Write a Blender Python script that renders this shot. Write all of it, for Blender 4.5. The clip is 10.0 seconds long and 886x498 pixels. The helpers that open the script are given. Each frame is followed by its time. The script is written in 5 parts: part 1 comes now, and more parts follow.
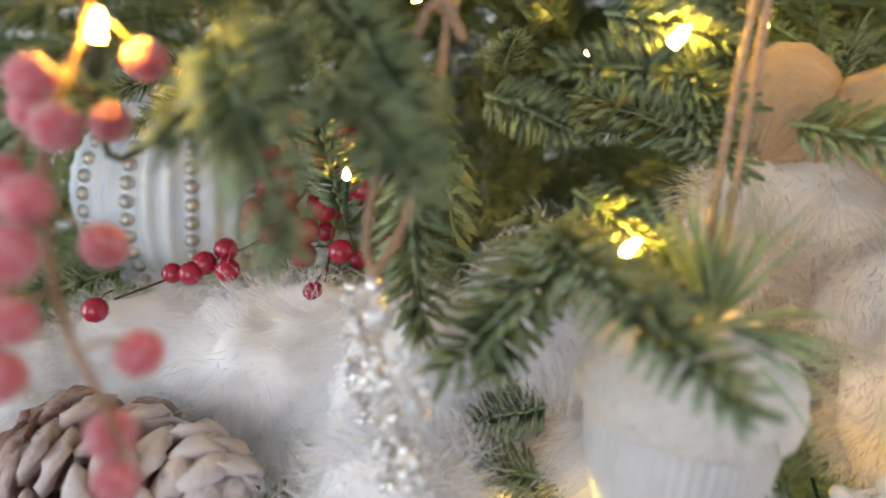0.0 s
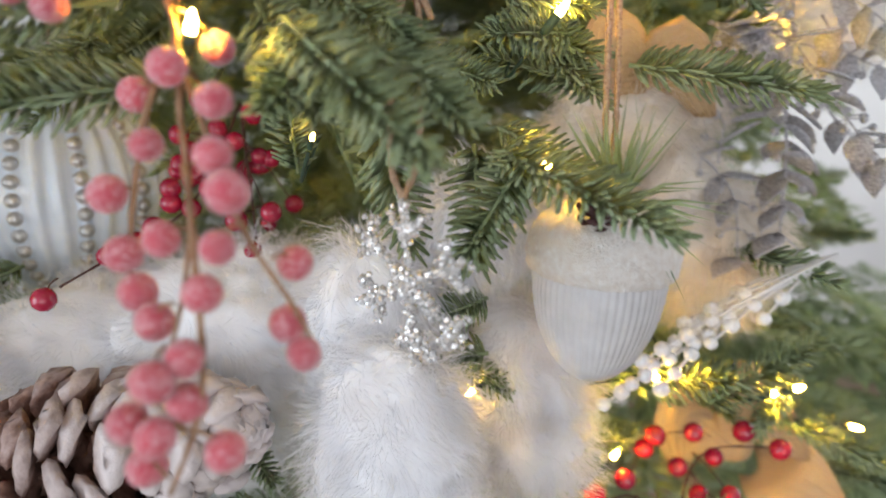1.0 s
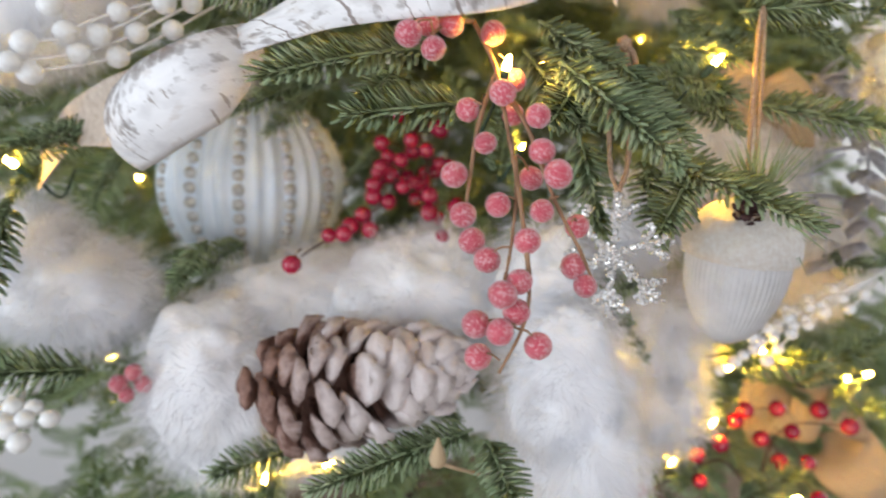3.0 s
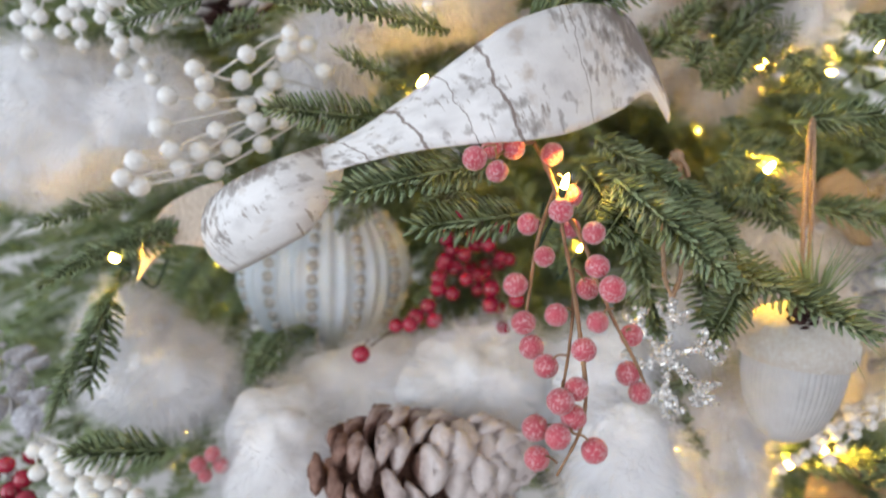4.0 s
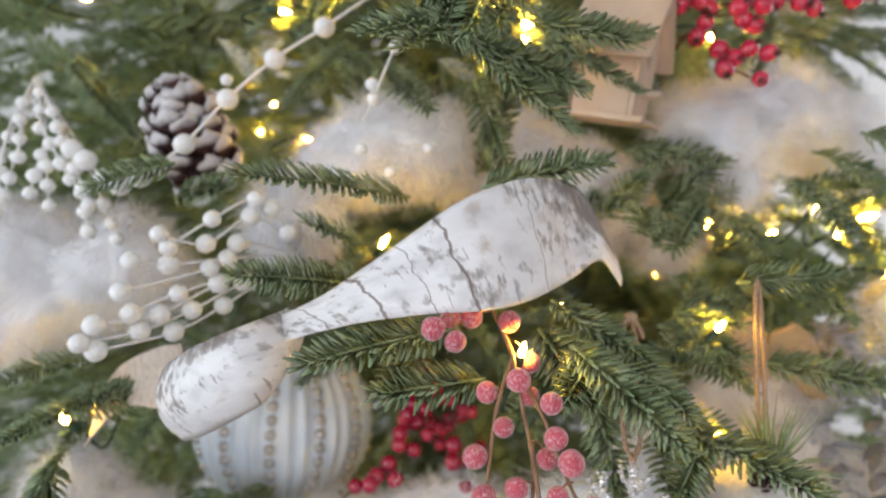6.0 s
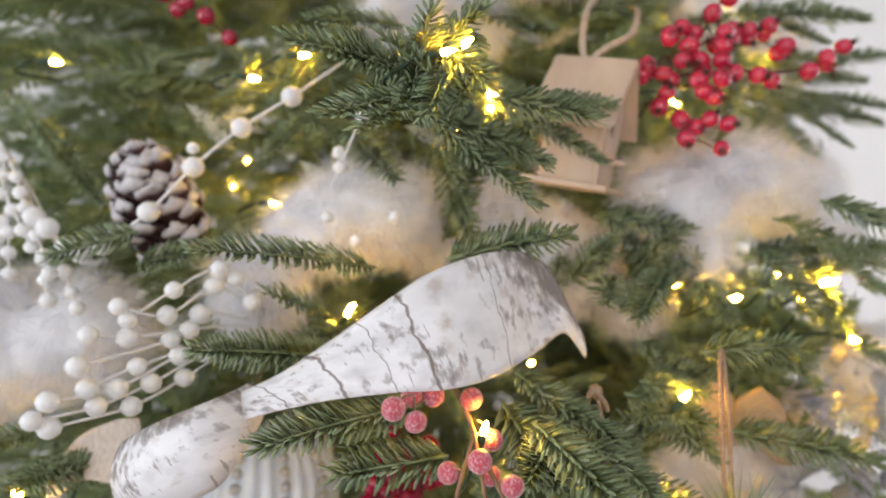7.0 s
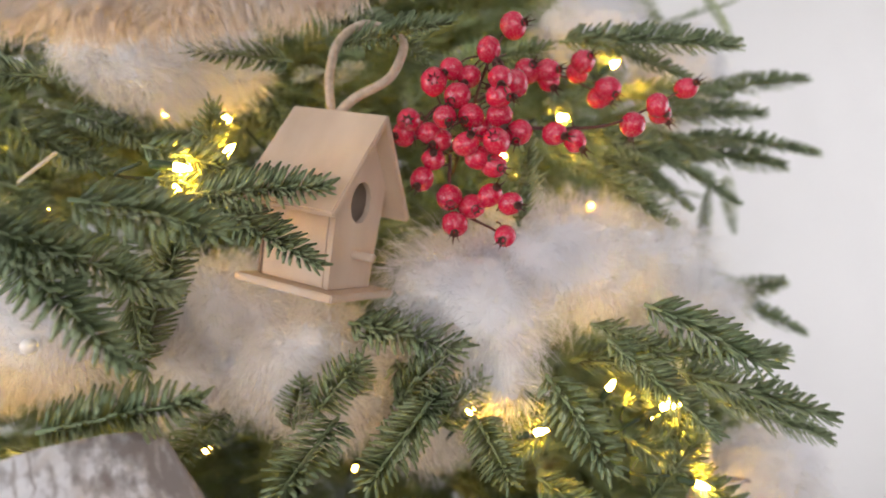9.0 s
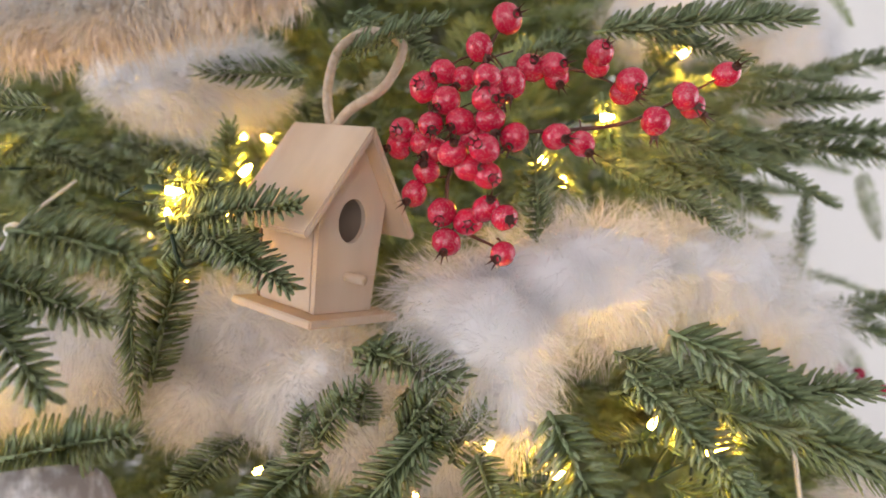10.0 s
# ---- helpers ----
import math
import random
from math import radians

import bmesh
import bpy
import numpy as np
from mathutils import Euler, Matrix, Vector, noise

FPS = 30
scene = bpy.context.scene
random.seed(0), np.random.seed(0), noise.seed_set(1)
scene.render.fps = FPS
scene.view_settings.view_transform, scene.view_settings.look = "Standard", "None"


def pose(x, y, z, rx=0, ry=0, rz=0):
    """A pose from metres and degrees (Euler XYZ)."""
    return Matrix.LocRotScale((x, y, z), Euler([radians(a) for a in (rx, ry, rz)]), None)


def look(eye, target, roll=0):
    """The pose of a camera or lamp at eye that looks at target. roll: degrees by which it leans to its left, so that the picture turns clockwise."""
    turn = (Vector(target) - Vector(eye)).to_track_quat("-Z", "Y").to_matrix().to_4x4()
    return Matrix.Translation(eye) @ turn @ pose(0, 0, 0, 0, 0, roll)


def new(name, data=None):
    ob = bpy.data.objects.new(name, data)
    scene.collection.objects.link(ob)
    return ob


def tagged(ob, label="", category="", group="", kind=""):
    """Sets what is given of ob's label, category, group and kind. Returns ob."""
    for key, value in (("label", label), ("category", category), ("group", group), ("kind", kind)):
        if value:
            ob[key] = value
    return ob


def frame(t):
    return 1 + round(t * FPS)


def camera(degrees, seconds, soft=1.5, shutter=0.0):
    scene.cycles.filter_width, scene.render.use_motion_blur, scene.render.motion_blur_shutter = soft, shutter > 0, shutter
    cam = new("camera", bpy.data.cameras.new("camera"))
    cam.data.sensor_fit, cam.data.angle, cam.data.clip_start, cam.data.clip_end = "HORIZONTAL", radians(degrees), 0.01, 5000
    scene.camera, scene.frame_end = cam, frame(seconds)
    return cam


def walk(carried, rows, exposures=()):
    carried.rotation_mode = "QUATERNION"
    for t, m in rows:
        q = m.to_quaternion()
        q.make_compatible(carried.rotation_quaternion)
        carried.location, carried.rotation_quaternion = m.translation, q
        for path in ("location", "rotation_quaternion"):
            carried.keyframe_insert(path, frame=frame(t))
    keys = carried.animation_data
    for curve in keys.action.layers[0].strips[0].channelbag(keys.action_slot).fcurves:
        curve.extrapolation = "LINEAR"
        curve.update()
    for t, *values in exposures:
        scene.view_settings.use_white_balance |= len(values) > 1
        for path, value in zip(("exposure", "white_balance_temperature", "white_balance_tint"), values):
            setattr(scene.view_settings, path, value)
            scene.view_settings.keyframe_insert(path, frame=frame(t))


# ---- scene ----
cam = camera(62.6, 10.0, soft=1.7, shutter=0.4)
cam.data.dof.use_dof = True
cam.data.dof.focus_distance = 0.285
cam.data.dof.aperture_fstop = 6.6
PATH = [
    (0, (0.027, 0.035, 1.319), (-0.077, 1.918, 0.654), 1.0),
    (0.5, (-0.019, 0.005, 1.327), (0.198, 1.863, 0.621), -0.5),
    (1, (-0.048, -0.021, 1.324), (0.483, 1.766, 0.601), -0.8),
    (1.5, (-0.086, -0.048, 1.326), (0.562, 1.697, 0.595), -0.3),
    (2, (-0.123, -0.07, 1.33), (0.55, 1.673, 0.617), 0.7),
    (2.5, (-0.141, -0.079, 1.334), (0.495, 1.69, 0.65), 1.7),
    (2.7, (-0.147, -0.081, 1.333), (0.445, 1.706, 0.66), 1.8),
    (3.8, (-0.161, -0.1, 1.351), (0.204, 1.794, 0.824), 1.0),
    (4, (-0.16, -0.102, 1.357), (0.2, 1.805, 0.875), 0.8),
    (4.5, (-0.158, -0.105, 1.364), (0.216, 1.821, 0.977), 0.7),
    (5, (-0.157, -0.105, 1.364), (0.247, 1.83, 1.058), 0.9),
    (5.5, (-0.159, -0.104, 1.367), (0.271, 1.837, 1.146), 1.0),
    (7, (-0.15, -0.105, 1.391), (0.358, 1.829, 1.364), 1.1),
    (7.5, (-0.136, -0.105, 1.392), (0.418, 1.817, 1.387), 1.0),
    (8, (-0.09, -0.07, 1.411), (0.564, 1.82, 1.426), 0.2),
    (8.5, (-0.043, -0.045, 1.434), (0.625, 1.84, 1.472), 0.0),
    (9, (0.019, -0.024, 1.45), (0.509, 1.915, 1.407), 0.3),
    (9.5, (0.058, -0.007, 1.448), (0.356, 1.971, 1.425), -0.3),
    (10, (0.094, -0.005, 1.453), (0.139, 1.995, 1.441), -0.9),
]
walk(cam, [(t, look(eye, target, roll)) for t, eye, target, roll in PATH],
     exposures=[(0.0, -0.40, 6550, 12), (2.0, -0.40, 6600, 13), (5.5, -0.58, 6550, 12), (7.0, -0.50, 6900, 16), (8.0, -0.52, 6850, 16), (10.0, -0.36, 7000, 18)])

# ---- light ----
world = bpy.data.worlds.new("sky")
scene.world = world
world.use_nodes = True
wn = world.node_tree
sky = wn.nodes.new("ShaderNodeTexSky")
sky.sky_type, sky.sun_disc, sky.sun_elevation, sky.sun_rotation = "NISHITA", False, radians(30), radians(250)
wn.nodes["Background"].inputs["Strength"].default_value = 0.06
wn.links.new(sky.outputs["Color"], wn.nodes["Background"].inputs["Color"])


def window_light(name, eye, target, w, h, power, colour):
    lamp = bpy.data.lights.new(name, "AREA")
    lamp.shape, lamp.size, lamp.size_y, lamp.energy, lamp.color = "RECTANGLE", w, h, power, colour
    ob = new(name, lamp)
    ob.matrix_world = look(eye, target)
    return ob


window_light("daylight_side", (-2.44, -0.6, 1.45), (0.0, -0.5, 1.4), 2.2, 1.7, 68, (0.75, 0.88, 1.0))
window_light("daylight_rear", (-0.3, -2.54, 1.45), (-0.3, 0.0, 1.4), 2.6, 1.7, 46, (0.92, 0.95, 1.0))
# Added fill lamp that brightens the white wall behind the tree.
window_light("wall_fill_end", (2.33, 0.6, 1.45), (1.2, 0.9, 1.4), 1.5, 1.7, 30, (0.86, 0.93, 1.0))


# ---- materials ----
def mat(name, base, rough=0.6, metal=0.0, **more):
    m = bpy.data.materials.new(name)
    m.use_nodes = True
    b = m.node_tree.nodes["Principled BSDF"]
    b.inputs["Base Color"].default_value = (*base, 1)
    b.inputs["Roughness"].default_value = rough
    b.inputs["Metallic"].default_value = metal
    for k, v in more.items():
        b.inputs[k.replace("_", " ")].default_value = v
    return m


def nd(m, kind, **sets):
    n = m.node_tree.nodes.new("ShaderNode" + kind)
    for k, v in sets.items():
        n.inputs[k.replace("_", " ")].default_value = v
    return n


def ln(m, a, b):
    m.node_tree.links.new(a, b)


def ramp(m, source, stops):
    r = nd(m, "ValToRGB")
    e = r.color_ramp.elements
    while len(e) < len(stops):
        e.new(0.5)
    for el, (p, c) in zip(e, stops):
        el.position, el.color = p, (*c, 1)
    ln(m, source, r.inputs["Fac"])
    return r.outputs["Color"]


def mix(m, fac, a, b, mode="MIX"):
    n = nd(m, "Mix")
    n.data_type, n.blend_type = "RGBA", mode
    for socket, v in ((n.inputs[0], fac), (n.inputs[6], a), (n.inputs[7], b)):
        if isinstance(v, (int, float)):
            socket.default_value = v
        elif isinstance(v, tuple):
            socket.default_value = (*v, 1)
        else:
            ln(m, v, socket)
    return n.outputs[2]


def noise_of(m, scale, detail=3.0, stretch=None, coord="Object"):
    tc = nd(m, "TexCoord")
    n = nd(m, "TexNoise", Scale=scale, Detail=detail)
    if stretch:
        mp = nd(m, "Mapping")
        mp.inputs["Scale"].default_value = stretch
        ln(m, tc.outputs[coord], mp.inputs["Vector"])
        ln(m, mp.outputs["Vector"], n.inputs["Vector"])
    else:
        ln(m, tc.outputs[coord], n.inputs["Vector"])
    return n.outputs["Fac"]


def bsdf(m):
    return m.node_tree.nodes["Principled BSDF"]


def bump(m, height, strength=0.4, distance=0.001):
    b = nd(m, "Bump", Strength=strength, Distance=distance)
    ln(m, height, b.inputs["Height"])
    ln(m, b.outputs["Normal"], bsdf(m).inputs["Normal"])


def grain(name, stops, scale, rough=0.6, relief=0.3, dist=0.0005, stretch=None, island=0.0, coord="Object", **more):
    """A surface with colour stops run through noise, fine relief, and a small change from piece to piece."""
    m = mat(name, stops[0][1], rough, **more)
    f = noise_of(m, scale, 4.0, stretch, coord)
    c = ramp(m, f, stops)
    if island:
        g, oi = nd(m, "NewGeometry"), nd(m, "ObjectInfo")
        c = mix(m, island, c, ramp(m, g.outputs["Random Per Island"], [(0, (0.25, 0.25, 0.25)), (1, (1, 1, 1))]), "MULTIPLY")
        c = mix(m, island * 0.7, c, ramp(m, oi.outputs["Random"], [(0, (0.45, 0.5, 0.42)), (1, (1, 1, 1))]), "MULTIPLY")
    ln(m, c, bsdf(m).inputs["Base Color"])
    bump(m, noise_of(m, scale * 4, 3.0, stretch, coord), relief, dist)
    return m


needle = grain("needle", [(0.25, (0.165, 0.245, 0.115)), (0.5, (0.375, 0.480, 0.265)), (0.8, (0.560, 0.655, 0.420))], 60, 0.40, 0.2, island=0.36)


def thin(m, share, tint):
    """Lets light through a thin surface."""
    t, s = nd(m, "BsdfTranslucent"), nd(m, "MixShader")
    src = bsdf(m).inputs["Base Color"].links[0].from_socket
    ln(m, mix(m, 1.0, src, tint, "MULTIPLY"), t.inputs["Color"])
    s.inputs[0].default_value = share
    out = m.node_tree.nodes["Material Output"]
    ln(m, bsdf(m).outputs[0], s.inputs[1])
    ln(m, t.outputs[0], s.inputs[2])
    ln(m, s.outputs[0], out.inputs["Surface"])


thin(needle, 0.20, (1.0, 0.97, 0.5))
bark = grain("twig_bark", [(0.3, (0.06, 0.055, 0.03)), (0.7, (0.12, 0.11, 0.055))], 200, 0.8, 0.5)
trunk_bark = grain("trunk_bark", [(0.3, (0.03, 0.022, 0.015)), (0.7, (0.09, 0.06, 0.04))], 60, 0.85, 0.6, 0.003)
fur_white = grain("snow_fur", [(0.2, (0.78, 0.78, 0.80)), (0.7, (0.86, 0.86, 0.88))], 60, 0.9, 0.1, Sheen_Weight=0.4)
# Snow fur with warm bulb light put into its colour.
fur_warm_lit = grain("warm_lit_fur", [(0.2, (0.66, 0.60, 0.54)), (0.7, (0.82, 0.78, 0.73))], 60, 0.9, 0.1, Sheen_Weight=0.4)
nap_white = grain("snow_nap", [(0.2, (0.80, 0.80, 0.82)), (0.7, (0.88, 0.88, 0.90))], 60, 0.9, 0.0, Sheen_Weight=0.3)
# Strands for the warm fur, the same light tinted in.
nap_warm_lit = grain("warm_lit_nap", [(0.2, (0.70, 0.64, 0.58)), (0.7, (0.85, 0.81, 0.76))], 60, 0.9, 0.0, Sheen_Weight=0.3)
thin(nap_white, 0.45, (1.0, 1.0, 1.0))
thin(nap_warm_lit, 0.45, (1.0, 1.0, 1.0))
plush = grain("plush", [(0.30, (0.36, 0.38, 0.36)), (0.48, (0.66, 0.66, 0.65)), (0.7, (0.84, 0.84, 0.84))], 110, 0.95, 0.4, 0.003)
plush_hem = grain("plush_hem", [(0.25, (0.72, 0.63, 0.55)), (0.8, (0.86, 0.81, 0.75))], 60, 0.95, 0.4, 0.003)
twine = grain("jute", [(0.3, (0.27, 0.17, 0.10)), (0.7, (0.52, 0.37, 0.25))], 900, 0.9, 0.6, 0.0004)
wood = grain("pale_wood", [(0.25, (0.52, 0.39, 0.29)), (0.6, (0.63, 0.50, 0.39)), (0.85, (0.70, 0.58, 0.47))], 40, 0.7, 0.25, 0.0003, (1, 1, 0.12))
# Wood with the shade inside the birdhouse put into its colour.
wood_shade = grain("shaded_inside_wood", [(0.3, (0.22, 0.14, 0.09)), (0.7, (0.34, 0.23, 0.16))], 60, 0.8)
suede = grain("suede_cord", [(0.3, (0.46, 0.36, 0.27)), (0.7, (0.64, 0.53, 0.42))], 300, 0.95, 0.3)
burlap = grain("burlap", [(0.3, (0.47, 0.33, 0.19)), (0.7, (0.60, 0.45, 0.29))], 2200, 0.95, 0.6, 0.0004)
pearl = grain("pearl_bead", [(0.3, (0.78, 0.77, 0.76)), (0.7, (0.86, 0.86, 0.85))], 500, 0.4, 0.3, 0.0002, Sheen_Weight=0.3)
white_wire = grain("white_wire", [(0.3, (0.70, 0.69, 0.67)), (0.7, (0.82, 0.81, 0.8))], 300, 0.5)
cane = grain("brown_cane", [(0.3, (0.17, 0.085, 0.04)), (0.7, (0.38, 0.22, 0.12))], 150, 0.6, 0.4, stretch=(1, 1, 0.2))
dark_cane = grain("dark_cane", [(0.3, (0.06, 0.02, 0.015)), (0.7, (0.13, 0.05, 0.035))], 150, 0.6, 0.4)
silver = grain("silver_glitter", [(0.35, (0.36, 0.35, 0.39)), (0.5, (0.60, 0.59, 0.63)), (0.72, (0.86, 0.86, 0.9))], 900, 0.35, 1.0, 0.0008, Metallic=0.35)
bronze_bead = grain("bronze_bead", [(0.3, (0.46, 0.44, 0.41)), (0.7, (0.72, 0.70, 0.67))], 300, 0.28, 0.2, Metallic=0.6)
ball_white = grain("ribbed_glaze", [(0.3, (0.66, 0.74, 0.83)), (0.7, (0.77, 0.83, 0.90))], 70, 0.3, 0.15, Coat_Weight=0.3)
acorn_white = grain("ribbed_glass", [(0.3, (0.74, 0.73, 0.74)), (0.7, (0.86, 0.85, 0.86))], 120, 0.34, 0.2, Coat_Weight=0.25, Transmission_Weight=0.4, IOR=1.3)
cap_glitter = grain("cap_sugar", [(0.3, (0.76, 0.69, 0.62)), (0.6, (0.84, 0.80, 0.75)), (0.8, (0.9, 0.88, 0.86))], 420, 0.6, 1.0, 0.0012)
wire_green = mat("green_wire", (0.02, 0.05, 0.025), 0.5)
bulb_off = mat("bulb_socket", (0.03, 0.07, 0.035), 0.45)
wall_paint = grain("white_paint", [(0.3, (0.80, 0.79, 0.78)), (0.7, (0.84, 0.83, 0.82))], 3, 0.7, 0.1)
# For walls out of view: dark only to cut bounced light.
side_low_bounce = grain("low_bounce_paint", [(0.3, (0.30, 0.29, 0.27)), (0.7, (0.36, 0.34, 0.32))], 3, 0.7, 0.1)
floor_wood = grain("floor_oak", [(0.3, (0.13, 0.085, 0.05)), (0.7, (0.22, 0.15, 0.09))], 8, 0.5, 0.2, 0.001, (1, 0.1, 1))
window_white = mat("frame_paint", (0.8, 0.8, 0.79), 0.4)
pane_glass = mat("pane_glass", (1, 1, 1), 0.02, Transmission_Weight=1.0, IOR=1.05)
crystal = mat("crystal_bead", (0.74, 0.73, 0.72), 0.18, Metallic=0.5)
light_glow = mat("warm_filament", (1, 0.76, 0.40), 0.4, Emission_Strength=820.0)
bsdf(light_glow).inputs["Emission Color"].default_value = (1.0, 0.52, 0.06, 1)


def berry_mat(name, core, frost, amount, scale, rough, sheen, coat):
    m = mat(name, core, rough, Coat_Weight=coat, Coat_Roughness=0.12, Sheen_Weight=sheen, Sheen_Roughness=0.35)
    big = ramp(m, noise_of(m, scale, 3), [(0.62 - 0.2 * amount, (0, 0, 0)), (0.78 - 0.1 * amount, (1, 1, 1))])
    fine = ramp(m, noise_of(m, scale * 5, 2), [(0.52, (0, 0, 0)), (0.62, (1, 1, 1))])
    f = mix(m, 0.5, big, fine, "ADD")
    f = mix(m, 1.0, f, (amount, amount, amount), "MULTIPLY")
    oi = nd(m, "ObjectInfo")
    tone = mix(m, ramp(m, oi.outputs["Random"], [(0, (0, 0, 0)), (1, (1, 1, 1))]), core, tuple(min(1, c * 1.3 + 0.01) for c in core))
    ln(m, mix(m, f, tone, frost), bsdf(m).inputs["Base Color"])
    bump(m, noise_of(m, scale * 5, 2), 0.8 * amount + 0.1, 0.0008)
    return m


pink_berry = berry_mat("frosted_pink", (0.50, 0.035, 0.070), (0.90, 0.70, 0.71), 0.66, 850, 0.5, 0.8, 0.1)
hip_red = berry_mat("sugared_red", (0.50, 0.003, 0.042), (0.85, 0.52, 0.56), 0.24, 220, 0.25, 0.03, 0.7)
berry_red = berry_mat("glossy_red", (0.30, 0.001, 0.028), (0.6, 0.1, 0.14), 0.1, 150, 0.25, 0.0, 0.6)


def birch_mat():
    m = mat("birch_bark", (0.8, 0.78, 0.76), 0.75)
    uv = nd(m, "UVMap")

    sep = nd(m, "SeparateXYZ")
    ln(m, uv.outputs["UV"], sep.inputs[0])

    def calc(op, x, y):
        n = nd(m, "Math")
        n.operation = op
        for s, v in zip(n.inputs, (x, y)):
            if isinstance(v, (int, float)):
                s.default_value = v
            else:
                ln(m, v, s)
        return n.outputs[0]
    # the print slants: its cross lines run from one edge to the other a little further along
    slant = calc("SUBTRACT", sep.outputs["X"], calc("MULTIPLY", sep.outputs["Y"], 0.2))
    flat = nd(m, "CombineXYZ")
    ln(m, slant, flat.inputs[0])
    ln(m, sep.outputs["Y"], flat.inputs[1])

    def streak(scale, sx, sy):
        mp, n = nd(m, "Mapping"), nd(m, "TexNoise", Scale=scale, Detail=5.0)
        mp.inputs["Scale"].default_value = (sx, sy, 1)
        ln(m, flat.outputs[0], mp.inputs["Vector"])
        ln(m, mp.outputs["Vector"], n.inputs["Vector"])
        return n.outputs["Fac"]

    def crack(at, width):
        """A dark line right across the ribbon, wavering, of uneven width."""
        wave = calc("MULTIPLY", calc("SUBTRACT", streak(2.0, 0.2, 1.6), 0.5), 0.10)
        gap = calc("ABSOLUTE", calc("SUBTRACT", calc("ADD", slant, wave), at), 0)
        thick = calc("MULTIPLY", streak(5, 0.3, 2.0), width)
        return calc("LESS_THAN", gap, thick)
    du = nd(m, "MapRange")
    for k, v in ((1, 5.15), (2, 5.7), (3, 0.0), (4, 1.0)):
        du.inputs[k].default_value = v
    ln(m, sep.outputs["X"], du.inputs[0])
    dv = nd(m, "MapRange")
    for k, v in ((1, 0.25), (2, 0.75), (3, 1.0), (4, 0.0)):
        dv.inputs[k].default_value = v
    ln(m, sep.outputs["Y"], dv.inputs[0])
    scar = calc("MULTIPLY", calc("MULTIPLY", du.outputs[0], dv.outputs[0]), calc("LESS_THAN", sep.outputs["X"], 9.0))
    patch = calc("SUBTRACT", streak(2.6, 1.0, 0.7), 0.5)
    curl = calc("MULTIPLY", calc("GREATER_THAN", sep.outputs["X"], 12.0), calc("SUBTRACT", 0.62, sep.outputs["Y"]))
    sum_ = calc("ADD", streak(8, 2.4, 0.75), calc("MULTIPLY", patch, 0.75))
    sum_ = calc("ADD", sum_, calc("ADD", calc("MULTIPLY", scar, 0.42), calc("MULTIPLY", curl, 0.36)))
    dark = ramp(m, sum_, [(0.60, (0, 0, 0)), (0.69, (0.5, 0.5, 0.5)), (0.84, (0.9, 0.9, 0.9))])
    dash = ramp(m, calc("ADD", streak(7, 5.0, 0.42), calc("MULTIPLY", patch, 0.25)), [(0.635, (0, 0, 0)), (0.68, (0.75, 0.75, 0.75))])
    speck = ramp(m, streak(60, 1.2, 1.0), [(0.60, (0, 0, 0)), (0.68, (0.5, 0.5, 0.5))])
    smudge = ramp(m, streak(4, 1.6, 0.8), [(0.50, (0, 0, 0)), (0.72, (0.6, 0.6, 0.6))])
    tone = ramp(m, streak(4, 1, 1), [(0.3, (0.72, 0.71, 0.72)), (0.7, (0.86, 0.85, 0.86))])
    tan = ramp(m, calc("ADD", streak(6, 1.2, 0.6), calc("MULTIPLY", scar, 0.25)), [(0.60, (0, 0, 0)), (0.75, (0.7, 0.7, 0.7))])
    c = mix(m, smudge, tone, (0.50, 0.48, 0.49))
    c = mix(m, mix(m, 1.0, smudge, speck, "MULTIPLY"), c, (0.25, 0.23, 0.22))
    c = mix(m, tan, c, (0.46, 0.37, 0.30))
    c = mix(m, dark, c, (0.20, 0.165, 0.15))
    c = mix(m, dash, c, (0.30, 0.25, 0.22))
    for where, width in ((4.81, 0.013), (4.40, 0.015), (5.22, 0.005), (4.63, 0.005), (4.12, 0.009)):
        c = mix(m, calc("MULTIPLY", crack(where, width), 0.8), c, (0.17, 0.12, 0.10))
    ln(m, c, bsdf(m).inputs["Base Color"])
    bump(m, streak(20, 5, 1), 0.35, 0.0006)
    return m


birch = birch_mat()
ribbon_back = grain("ribbon_back", [(0.3, (0.44, 0.35, 0.28)), (0.7, (0.60, 0.51, 0.43))], 250, 0.9, 0.4)


def scale_mat(name, deep, body, frost):
    """Cone scales: brown wood with frost laid on by the 'frost' attribute of the mesh."""
    m = mat(name, body, 0.75)
    at = nd(m, "Attribute")
    at.attribute_name = "frost"
    n = noise_of(m, 160, 4)
    brown = ramp(m, n, [(0.3, deep), (0.7, body)])
    edge = mix(m, 0.55, at.outputs["Fac"], n, "OVERLAY")
    f = ramp(m, edge, [(0.36, (0, 0, 0)), (0.95, (1, 1, 1))])
    ln(m, mix(m, f, brown, frost), bsdf(m).inputs["Base Color"])
    bump(m, noise_of(m, 320, 4), 0.8, 0.0012)
    return m


cone_frosted = scale_mat("frosted_cone", (0.13, 0.062, 0.045), (0.33, 0.19, 0.15), (0.64, 0.57, 0.56))
cone_tipped = scale_mat("snow_tipped_cone", (0.025, 0.009, 0.009), (0.085, 0.032, 0.03), (0.78, 0.76, 0.77))


# ---- tools ----
def thing(name, at, label, category, group="", kind=""):
    ob = new(name)
    ob.location = at
    ob.empty_display_size = 0.01
    return tagged(ob, label, category, group, kind)


